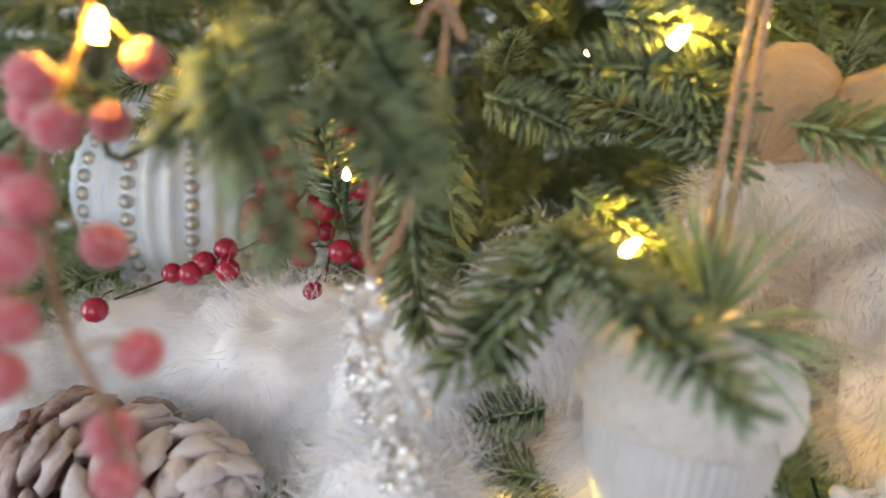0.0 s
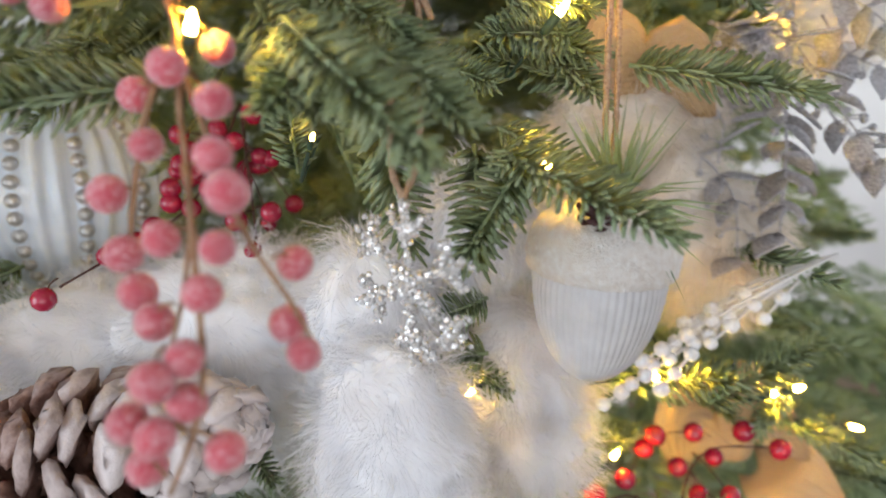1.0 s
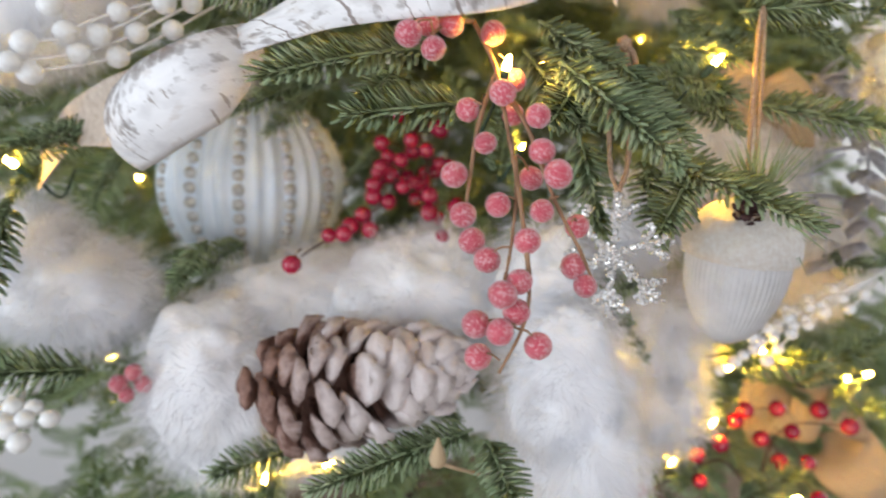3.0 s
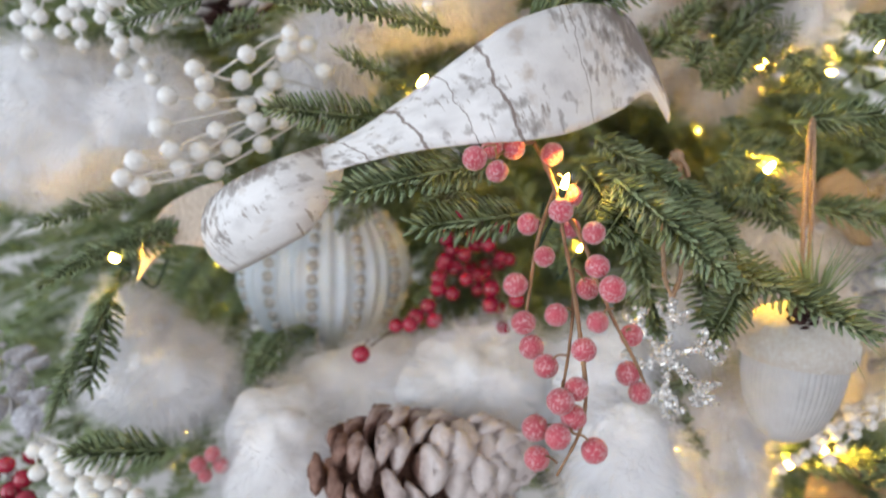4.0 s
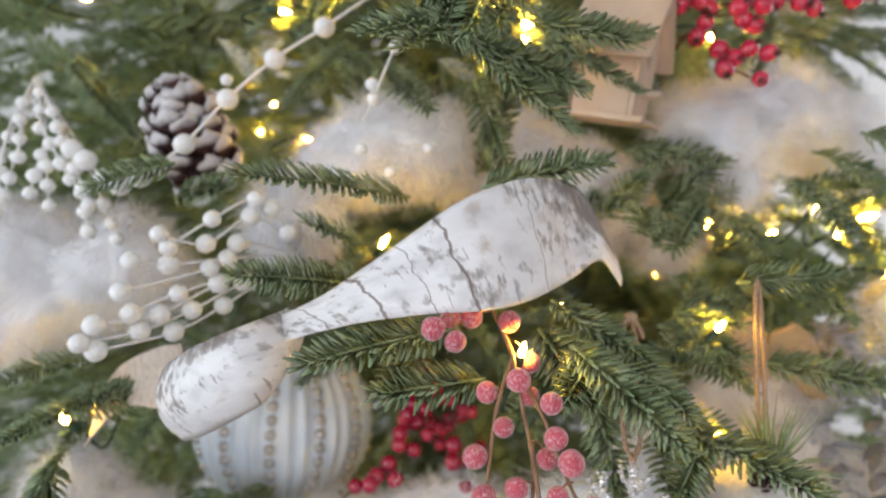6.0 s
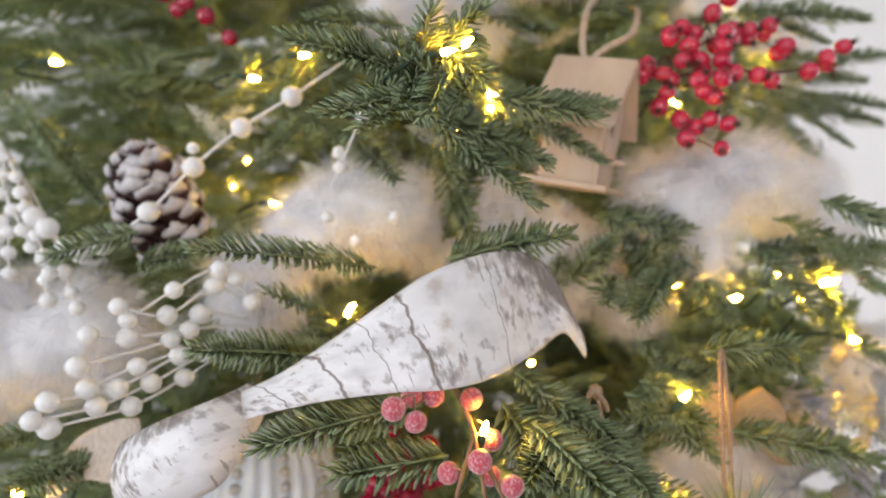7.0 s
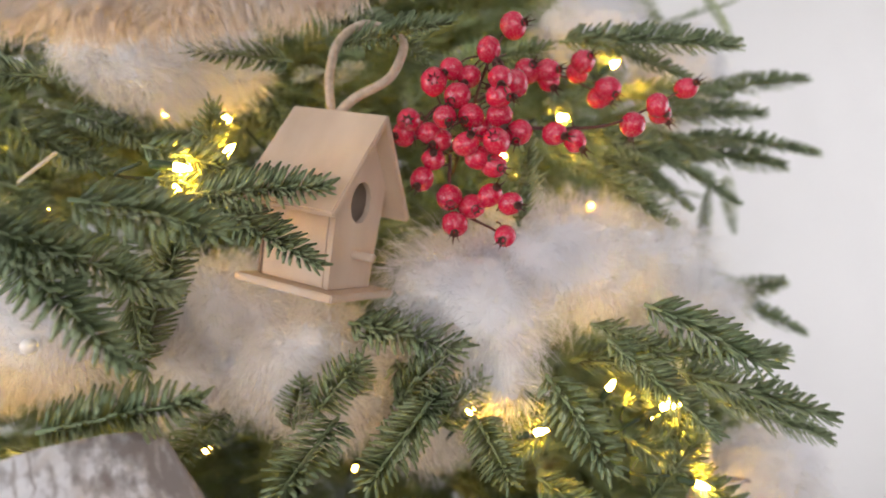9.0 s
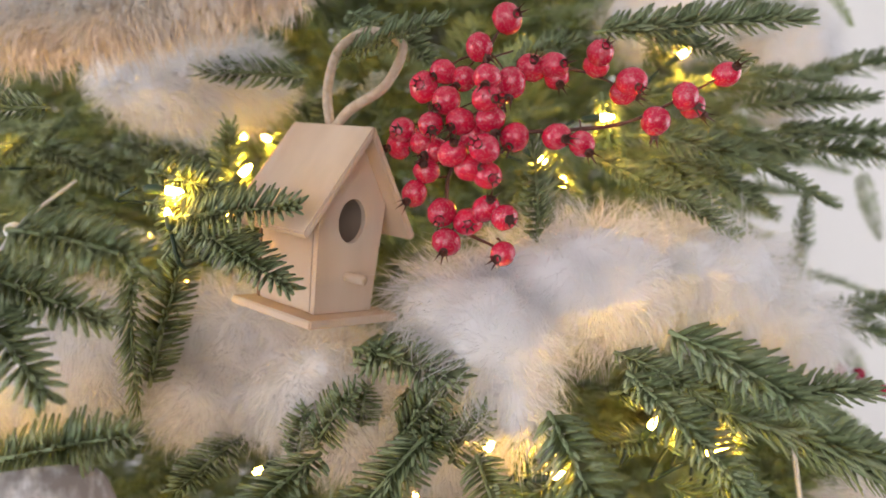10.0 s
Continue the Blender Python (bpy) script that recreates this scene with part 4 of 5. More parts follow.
def berry_spray(top, berries, stems, meshes, r_stem, stem_mat, stalk_mat, calyx=False, size=1.0, stalk=True):
    lines = []
    for pts in stems:
        tube("stem", pts, r_stem, stem_mat, top, r_stem * 0.5, 6, 8, knobs=0.35)
        lines.append(spline(pts, 8))
    for p in berries:
        p = Vector(p)
        turn = Euler([brng.uniform(0, 6.3) for _ in range(3)]).to_matrix()
        b = put("berry", brng.choice(meshes), p, top, turn, size * brng.uniform(0.9, 1.1))
        q = nearest_on(lines, p)
        out = (p - q).normalized() if (p - q).length > 1e-5 else Vector((0, 0, -1))
        if calyx:
            d = (out + Vector([brng.gauss(0, 0.5) for _ in range(3)]) + Vector((0, -0.5, -0.4))).normalized()
            c = new("calyx", calyx_me)
            c.parent = b
            c.matrix_parent_inverse = (Matrix.Translation(Vector(top.location)) @ b.matrix_basis).inverted()
            c.matrix_basis = Matrix.Translation(p + d * 0.0055 * size) @ d.to_track_quat("Z", "Y").to_matrix().to_4x4() @ Matrix.Scale(1.6, 4)
        if stalk and (p - q).length > 0.006:
            q = q + Vector((0, 0, min(0.02, (p - q).length * 0.5)))
            tube("stalk", [q, q.lerp(p, 0.5) + Vector((0, 0, 0.002)), p], r_stem * 0.45, stalk_mat, top, r_stem * 0.35, 5, 4)
    return top


spray = thing("pink_berry_spray", (-0.0621, 0.1997, 1.326), "drooping spray of frosted pink berries on brown stems", "berry spray")
berry_spray(spray, ((-0.0602, 0.1725, 1.302), (-0.0696, 0.1853, 1.294), (-0.0501, 0.1615, 1.295), (-0.0673, 0.1691, 1.284), (-0.0517, 0.1521, 1.284), (-0.0496, 0.1415, 1.278), (-0.0784, 0.1709, 1.272), (-0.066, 0.1553, 1.264), (-0.0532, 0.1449, 1.264), (-0.0763, 0.1646, 1.258), (-0.058, 0.1449, 1.253), (-0.0739, 0.1604, 1.249), (-0.0354, 0.1521, 1.255), (-0.0703, 0.1524, 1.244), (-0.039, 0.145, 1.242), (-0.0362, 0.1396, 1.236), (-0.0634, 0.1365, 1.241), (-0.0706, 0.1334, 1.238), (-0.0642, 0.1357, 1.23), (-0.0781, 0.1389, 1.225), (-0.0717, 0.1311, 1.225), (-0.057, 0.131, 1.218), (-0.0761, 0.1407, 1.211), (-0.0515, 0.1835, 1.292), (-0.0476, 0.1947, 1.304), (-0.0483, 0.1685, 1.27), (-0.0937, 0.1835, 1.322), (-0.0849, 0.181, 1.317), (-0.0844, 0.1921, 1.325), (-0.0753, 0.1921, 1.325), (-0.057, 0.196, 1.322)),
            ([(-0.0623, 0.2049, 1.326), (-0.0578, 0.1895, 1.31), (-0.0586, 0.1707, 1.29), (-0.0585, 0.1582, 1.272), (-0.0618, 0.1501, 1.254), (-0.0673, 0.1406, 1.239)],
             [(-0.0569, 0.1888, 1.309), (-0.0667, 0.1786, 1.291), (-0.0721, 0.1709, 1.272), (-0.0749, 0.1659, 1.257), (-0.0752, 0.1611, 1.25)],
             [(-0.0574, 0.1798, 1.303), (-0.0534, 0.1622, 1.29), (-0.0471, 0.1486, 1.267), (-0.0381, 0.143, 1.249), (-0.0335, 0.1394, 1.238)],
             [(-0.0584, 0.1621, 1.28), (-0.0589, 0.1468, 1.257), (-0.0596, 0.1363, 1.238), (-0.063, 0.1322, 1.225), (-0.0708, 0.1322, 1.208)],
             [(-0.0623, 0.2049, 1.326), (-0.0737, 0.195, 1.326), (-0.0845, 0.1867, 1.322)]), pink_me, 0.0011, cane, cane)
red = thing("red_berry_spray", (-0.0461, 0.3808, 1.23), "dense spray of small glossy red berries", "berry spray")
red_spots = [(-0.1084, 0.327, 1.2), (-0.0997, 0.3254, 1.201), (-0.0951, 0.3305, 1.204), (-0.0867, 0.3357, 1.209), (-0.0839, 0.328, 1.202), (-0.1321, 0.3029, 1.192), (-0.034, 0.3537, 1.256), (-0.0475, 0.3265, 1.222), (-0.0485, 0.3238, 1.212), (-0.0426, 0.3141, 1.199), (-0.032, 0.3215, 1.215), (-0.0708, 0.3588, 1.248), (-0.072, 0.3553, 1.234), (-0.0776, 0.3484, 1.224), (-0.0782, 0.3466, 1.217), (-0.0599, 0.3449, 1.223), (-0.0692, 0.3442, 1.214), (-0.0447, 0.3477, 1.245), (-0.0615, 0.3442, 1.24), (-0.0524, 0.3557, 1.25)]
r2 = random.Random(4)
for k in range(22):
    red_spots.append(tuple(Vector((-0.0526, 0.3613, 1.231)) + Vector((r2.gauss(0, 0.016), r2.gauss(0.004, 0.008), r2.gauss(0, 0.018)))))
berry_spray(red, red_spots, ([(-0.039, 0.3966, 1.255), (-0.0533, 0.3673, 1.234), (-0.072, 0.3493, 1.212), (-0.1001, 0.3358, 1.2), (-0.126, 0.3078, 1.195)], [(-0.039, 0.3966, 1.255), (-0.0397, 0.3579, 1.228), (-0.0399, 0.3241, 1.199)]), red_me, 0.0010, dark_cane, dark_cane, size=1.12)
hips = thing("rose_hip_spray", (0.1201, 0.3349, 1.514), "spray of sugared red rose hips beside the birdhouse", "berry spray")
berry_spray(hips, ((0.127, 0.2799, 1.541), (0.1158, 0.2801, 1.53), (0.102, 0.2903, 1.523), (0.0939, 0.2905, 1.517), (0.1178, 0.2699, 1.516), (0.1282, 0.2797, 1.516), (0.1027, 0.2832, 1.51), (0.1173, 0.2699, 1.508), (0.0963, 0.2803, 1.5), (0.1193, 0.2748, 1.501), (0.0846, 0.3006, 1.501), (0.083, 0.3036, 1.495), (0.1044, 0.2751, 1.488), (0.1164, 0.2698, 1.489), (0.0931, 0.2954, 1.495), (0.1111, 0.2799, 1.483), (0.0945, 0.2933, 1.483), (0.0893, 0.2933, 1.474), (0.1181, 0.2797, 1.48), (0.1003, 0.287, 1.466), (0.1177, 0.2826, 1.467), (0.124, 0.2735, 1.463), (0.1019, 0.2829, 1.454), (0.1107, 0.2868, 1.462), (0.1238, 0.2794, 1.449)),
            ([(0.1302, 0.3945, 1.485), (0.1191, 0.3248, 1.502), (0.1169, 0.29, 1.522), (0.1246, 0.2849, 1.539)], [(0.1256, 0.3746, 1.492), (0.1054, 0.305, 1.485), (0.1047, 0.2949, 1.463), (0.1224, 0.2874, 1.451)], [(0.1191, 0.3248, 1.502), (0.1009, 0.3053, 1.509), (0.0912, 0.3054, 1.5)]), hip_me, 0.0011, dark_cane, dark_cane, True)
berry_spray(hips, ((0.1286, 0.2765, 1.494), (0.1448, 0.2752, 1.494), (0.1545, 0.2749, 1.491), (0.1375, 0.2895, 1.524), (0.1461, 0.2863, 1.524), (0.1477, 0.2893, 1.52), (0.1667, 0.2939, 1.531), (0.1662, 0.2989, 1.527), (0.1795, 0.2936, 1.519), (0.1778, 0.2986, 1.516), (0.1843, 0.2783, 1.5), (0.1954, 0.2761, 1.509), (0.1998, 0.281, 1.506), (0.2143, 0.2828, 1.519), (0.11, 0.2901, 1.52), (0.1138, 0.2849, 1.496), (0.0981, 0.2952, 1.492), (0.1081, 0.28, 1.501), (0.0887, 0.3055, 1.498), (0.1231, 0.2848, 1.513)),
            ([(0.1191, 0.3248, 1.502), (0.1282, 0.2826, 1.497), (0.1489, 0.2791, 1.497), (0.1707, 0.2776, 1.499), (0.1885, 0.2773, 1.506), (0.212, 0.2828, 1.518)], [(0.1193, 0.3249, 1.512), (0.1365, 0.2996, 1.524), (0.1578, 0.2991, 1.525), (0.1743, 0.2987, 1.519)]), hip_me, 0.0010, dark_cane, dark_cane, True)
low = thing("red_berry_spray", (0.1874, 0.2804, 1.048), "red berries scattered over tan burlap and spruce", "berry spray")
berry_spray(low, ((0.1642, 0.2766, 1.075), (0.1845, 0.2702, 1.077), (0.2108, 0.261, 1.078), (0.2285, 0.2509, 1.069), (0.1409, 0.2669, 1.058), (0.1201, 0.2623, 1.056), (0.1208, 0.2561, 1.04), (0.1794, 0.2734, 1.052), (0.1993, 0.2686, 1.058), (0.1835, 0.2576, 1.044), (0.1999, 0.2515, 1.044), (0.1573, 0.2762, 1.068), (0.0542, 0.2233, 1.069), (0.0496, 0.2213, 1.06), (0.199, 0.2346, 1.028)),
            ([(0.2051, 0.2799, 0.9756), (0.1856, 0.2737, 1.029), (0.1967, 0.2709, 1.061), (0.2305, 0.2553, 1.067)], [(0.2051, 0.2799, 0.9756), (0.1569, 0.2747, 1.034), (0.1234, 0.2671, 1.042), (0.0561, 0.2294, 1.057)]), red_me, 0.0010, dark_cane, dark_cane, size=1.25)
left = thing("red_berry_spray", (-0.3381, 0.3294, 1.104), "red berries low beside white bead sprays", "berry spray")
berry_spray(left, ((-0.3401, 0.325, 1.126), (-0.3305, 0.3211, 1.118), (-0.3379, 0.3208, 1.111), (-0.3253, 0.308, 1.112), (-0.3383, 0.3093, 1.107), (-0.329, 0.3334, 1.126), (-0.3501, 0.3252, 1.119), (-0.3303, 0.3074, 1.106)),
            ([(-0.34, 0.379, 1.052), (-0.3387, 0.3386, 1.098), (-0.3476, 0.3356, 1.12)],), red_me, 0.0010, dark_cane, dark_cane, size=1.2)
top_red = thing("red_berry_spray", (-0.1782, 0.4044, 1.534), "small red berries by a fairy light", "berry spray")
berry_spray(top_red, ((-0.166, 0.3905, 1.519), (-0.181, 0.3948, 1.533), (-0.1945, 0.409, 1.545), (-0.1998, 0.4104, 1.54), (-0.2089, 0.4131, 1.551), (-0.1892, 0.4076, 1.553)), ([(-0.2128, 0.4559, 1.578), (-0.1932, 0.4139, 1.547), (-0.1706, 0.397, 1.524)],), red_me, 0.0010, dark_cane, dark_cane, size=1.3)
soft_pink = thing("pink_berry_spray", (-0.2236, 0.3042, 1.131), "few frosted pink berries low on the tree", "berry spray")
berry_spray(soft_pink, ((-0.227, 0.2948, 1.133), (-0.2188, 0.295, 1.139), (-0.2149, 0.2971, 1.13), (-0.2234, 0.2925, 1.127)), ([(-0.2093, 0.3244, 1.098), (-0.2188, 0.3024, 1.128), (-0.2277, 0.3004, 1.133)],), pink_me, 0.0010, cane, cane)
far_red = thing("red_berry_spray", (0.3322, 0.4093, 1.379), "few small red berries at the tree's edge", "berry spray")
berry_spray(far_red, ((0.3259, 0.4095, 1.389), (0.3322, 0.4093, 1.379), (0.3328, 0.4092, 1.371), (0.3419, 0.4091, 1.375), (0.3565, 0.4087, 1.365), (0.3317, 0.4143, 1.375)), ([(0.3231, 0.4496, 1.39), (0.3318, 0.4143, 1.381), (0.3549, 0.4087, 1.367)],), red_me, 0.0009, dark_cane, dark_cane, size=0.8)


def bead_spray(at, root, ends, label, size=1.0, step=0.016, sag=0.01, seed=1):
    """White wires from one root, each with pearl beads near its end."""
    rng = random.Random(seed)
    top = thing("bead_spray", at, label, "bead spray", "white bead sprays")
    for e, count in ends:
        root_v, e = Vector(root), Vector(e)
        line = [root_v, root_v.lerp(e, 0.5) + Vector((rng.gauss(0, 0.004), rng.gauss(0, 0.004), sag * rng.uniform(0.5, 1.3))), e]
        tube("wire", line, 0.0009, white_wire, top, 0.0007, 5, 7)
        path = spline(line, 20)
        for k in range(count):
            put("bead", pearl_me, path[max(0, len(path) - 1 - int(k * step / max(0.02, (e - root_v).length) * len(path)))], top, None, size * rng.uniform(0.9, 1.12))
    return top


def bead_strings(at, root, strings, label, size):
    """Bent white wires from one root, each threaded with pearl beads along its outer half."""
    top = thing("bead_spray", at, label, "bead spray", "white bead sprays")
    for beads in strings:
        inner = Vector(beads[-1]).lerp(Vector(root), 0.55) + Vector((0, 0, 0.003))
        tube("wire", [*beads, inner, root], 0.0008, white_wire, top, 0.0007, 5, 6)
        for p in beads:
            put("bead", pearl_me, p, top, None, size * brng.uniform(0.92, 1.10))


bead_strings((-0.1863, 0.2687, 1.328), (-0.138, 0.325, 1.3357), (
    ((-0.2459, 0.262, 1.3045), (-0.2212, 0.2744, 1.3074), (-0.1977, 0.2851, 1.3158), (-0.1732, 0.2954, 1.3286)),
    ((-0.2394, 0.2656, 1.3), (-0.2063, 0.2814, 1.3053), (-0.1826, 0.2916, 1.3169)),
    ((-0.2399, 0.265, 1.3124), (-0.2126, 0.2783, 1.3151), (-0.1851, 0.2904, 1.3287)),
    ((-0.2288, 0.2703, 1.3276), (-0.1892, 0.2885, 1.3372), (-0.1758, 0.2941, 1.3496)),
    ((-0.2245, 0.2721, 1.3423), (-0.2084, 0.2799, 1.3397), (-0.1805, 0.2922, 1.3417)),
    ((-0.2123, 0.2778, 1.3551), (-0.191, 0.2876, 1.3497), (-0.1687, 0.2969, 1.3638)),
    ((-0.2083, 0.2798, 1.3484), (-0.188, 0.2888, 1.3624), (-0.1662, 0.2979, 1.3728)),
    ((-0.2249, 0.2724, 1.3165), (-0.204, 0.2821, 1.3249)),
    ((-0.1583, 0.3011, 1.3676), (-0.1492, 0.3048, 1.3547)),
), "spray of bent white wires threaded with round pearl beads", 1.12)
bead_spray((-0.2984, 0.3844, 1.403), (-0.3076, 0.4226, 1.449), (((-0.3082, 0.3624, 1.372), 3), ((-0.2939, 0.3595, 1.374), 3), ((-0.2828, 0.3563, 1.367), 3), ((-0.2715, 0.3555, 1.382), 3), ((-0.2581, 0.3406, 1.368), 3), ((-0.313, 0.3624, 1.362), 3), ((-0.2789, 0.3701, 1.405), 3), ((-0.3034, 0.3743, 1.395), 4), ((-0.3214, 0.3768, 1.382), 3), ((-0.2582, 0.339, 1.353), 3), ((-0.2427, 0.335, 1.349), 3), ((-0.295, 0.3848, 1.413), 3)), "hanging cluster of white pearl beads on wires", 0.95, 0.014, 0.004, 3)
bead_spray((-0.2914, 0.3043, 1.122), (-0.3306, 0.3469, 1.136), (((-0.258, 0.2778, 1.126), 3), ((-0.2701, 0.2802, 1.126), 4), ((-0.2809, 0.2818, 1.124), 4), ((-0.2917, 0.2827, 1.12), 4), ((-0.2702, 0.3031, 1.133), 2), ((-0.301, 0.2832, 1.115), 4), ((-0.2708, 0.2682, 1.12), 3), ((-0.3184, 0.3106, 1.127), 2)), "white pearl bead spray low on the tree", 1.2, 0.014, 0.004, 4)
bead_spray((0.1547, 0.2315, 1.155), (0.2234, 0.2333, 1.194), (((0.1214, 0.2323, 1.155), 4), ((0.1279, 0.2253, 1.143), 5), ((0.1027, 0.2317, 1.136), 5), ((0.1513, 0.2249, 1.163), 3), ((0.1159, 0.2307, 1.145), 4), ((0.1407, 0.237, 1.156), 4), ((0.1812, 0.2278, 1.169), 2), ((0.1464, 0.2393, 1.167), 3)), "white pearl bead spray under the acorn", 0.8, 0.013, 0.004, 5)
garland = thing("bead_garland", (-0.2309, 0.3323, 1.393), "white cord with spaced round pearl beads", "bead garland")
run = [(-0.1001, 0.3305, 1.494), (-0.1291, 0.3228, 1.471), (-0.1566, 0.3251, 1.452), (-0.1827, 0.3302, 1.429), (-0.2063, 0.3324, 1.403), (-0.2308, 0.3391, 1.384), (-0.2422, 0.3422, 1.379), (-0.2504, 0.3445, 1.383), (-0.2596, 0.3417, 1.393), (-0.2675, 0.3462, 1.399)]
tube("cord", run, 0.0010, white_wire, garland, n=6)
for p in run[1:]:
    put("bead", pearl_me, p, garland, None, 1.38)
for p in ((-0.1831, 0.3322, 1.44), (-0.1094, 0.3064, 1.402), (-0.0715, 0.3033, 1.403), (-0.0936, 0.3014, 1.389)):
    put("bead", pearl_me, p, garland, None, 0.8)
small = thing("bead_garland", (-0.0957, 0.3186, 1.45), "short white cord with three pearl beads", "bead garland")
tube("cord", [(-0.071, 0.3431, 1.486), (-0.0883, 0.3218, 1.462), (-0.1015, 0.3149, 1.431), (-0.1062, 0.3213, 1.419)], 0.0009, white_wire, small)
for p in ((-0.0883, 0.3218, 1.462), (-0.1015, 0.3149, 1.431), (-0.1018, 0.3202, 1.44)):
    put("bead", pearl_me, p, small, None, 0.95)


def leaf_spray(at, stems, label, seed):
    """Silver stems with pairs of pointed oval leaves and tiny berries."""
    rng = random.Random(seed)
    top = thing("silver_leaf_spray", at, label, "leaf spray", "silver leaf sprays")
    for pts in stems:
        tube("stem", pts, 0.0008, silver, top, 0.0005, 5, 8)
        path = spline(pts, 8)
        for i in range(3, len(path), 3):
            d = (path[i] - path[i - 1]).normalized()
            for s in (-1, 1):
                e = (d * 0.5 + d.cross(Vector((0.1, -1, 0.1))).normalized() * s + Vector((0, rng.uniform(-0.5, 0.1), rng.uniform(-0.2, 0.2)))).normalized()
                if rng.random() < 0.6:
                    size, w = rng.uniform(0.017, 0.024), rng.uniform(0.0055, 0.0078)
                    n = e.cross(Vector((rng.gauss(0, 0.3), 0.3, 1))).normalized()
                    up = n.cross(e)
                    verts = [path[i] + e * size * u + n * w * math.sin(math.pi * u ** 0.8) * q + up * (0.0015 * q * q - 0.003 * u * u) for u in (0, 0.15, 0.35, 0.55, 0.75, 0.9, 1) for q in (-1, 0, 1)]
                    faces = [(r * 3 + k, r * 3 + k + 1, r * 3 + k + 4, r * 3 + k + 3) for r in range(6) for k in range(2)]
                    ob = raw("leaf", verts, faces, silver, top)
                    mod = ob.modifiers.new("thick", "SOLIDIFY")
                    mod.thickness = 0.0006
                else:
                    q = path[i] + e * rng.uniform(0.007, 0.014)
                    tube("stalk", [path[i], path[i].lerp(q, 0.5) + Vector((0, 0, 0.001)), q], 0.0005, silver, top, n=2, sides=4)
                    part("bud", moved_ball(q, 0.0024), silver, top)
    return top


def moved_ball(at, r):
    bm = ball_bm(r, 1)
    bmesh.ops.translate(bm, verts=bm.verts, vec=Vector(at))
    return bm


leaf_spray((0.2175, 0.2681, 1.249), ([(0.2066, 0.31, 1.289), (0.2124, 0.2762, 1.265), (0.2087, 0.2597, 1.234), (0.2024, 0.2493, 1.201)], [(0.23, 0.3208, 1.309), (0.2268, 0.2762, 1.279), (0.2353, 0.2514, 1.252), (0.2466, 0.2413, 1.236)], [(0.1969, 0.316, 1.295), (0.2053, 0.29, 1.294), (0.2131, 0.274, 1.289)], [(0.1939, 0.2907, 1.227), (0.1957, 0.2887, 1.253), (0.2097, 0.2796, 1.272)]), "glittered silver leaf spray at the tree's edge", 1)
leaf_spray((0.2204, 0.275, 1.2435), ([(0.1859, 0.3, 1.2974), (0.1949, 0.285, 1.287), (0.2098, 0.275, 1.2733)], [(0.2262, 0.29, 1.2736), (0.2204, 0.275, 1.2435), (0.2146, 0.265, 1.2066)], [(0.2462, 0.3, 1.2745), (0.252, 0.28, 1.2494), (0.2696, 0.27, 1.2313)], [(0.2532, 0.3, 1.2981), (0.2627, 0.29, 1.2807), (0.2781, 0.28, 1.272)]), "dense frosted silver leaf spray above the acorn", 6)
leaf_spray((0.1904, 0.2686, 1.196), ([(0.178, 0.3015, 1.24), (0.1923, 0.2757, 1.216), (0.185, 0.2541, 1.183)], [(0.2418, 0.3221, 1.323), (0.2516, 0.2913, 1.311), (0.2676, 0.2671, 1.293)]), "dull silver leaf spray beside the burlap bow", 2)
leaf_spray((-0.343, 0.36, 1.176), ([(-0.3744, 0.3808, 1.192), (-0.3497, 0.3621, 1.179), (-0.3257, 0.3455, 1.173)], [(-0.3755, 0.3719, 1.158), (-0.3471, 0.3554, 1.156), (-0.323, 0.3398, 1.154)]), "frosted silver leaves beside white fur", 3)


# ---- cones ----
def scale_piece(length, width, thick, rim):
    """One cone scale along +x: a narrow stem, a broad rounded blade and a thick upturned lip with a keel."""
    verts, frost, rows = [], [], 11
    for i in range(rows):
        u = i / (rows - 1)
        w = width * (0.34 + 0.66 * max(0.0, min(1.0, (u - 0.2) / 0.5)) ** 1.2) * (1 if u < 0.80 else math.sqrt(max(0.16, 1 - ((u - 0.80) / 0.215) ** 2)))
        t = thick * (0.55 + 1.9 * u ** 3) * (1 if u < 0.9 else 0.62)
        z = 0.30 * length * u ** 2.4
        for k in range(10):
            a = 2 * math.pi * k / 10
            keel = 0.25 * thick * max(0.0, math.sin(a)) ** 3 * u
            verts.append(Vector((length * u, w * math.cos(a) / 2, z + t * math.sin(a) / 2 + keel)))
            frost.append(max(0.0, min(1.0, (u - rim) / (1.0 - rim) + 0.25 * abs(math.cos(a)) * (u > rim))))
    faces = [(i * 10 + k, i * 10 + (k + 1) % 10, (i + 1) * 10 + (k + 1) % 10, (i + 1) * 10 + k) for i in range(rows - 1) for k in range(10)]
    faces += [tuple(range(10))[::-1], tuple(range(len(verts) - 10, len(verts)))]
    return verts, faces, frost


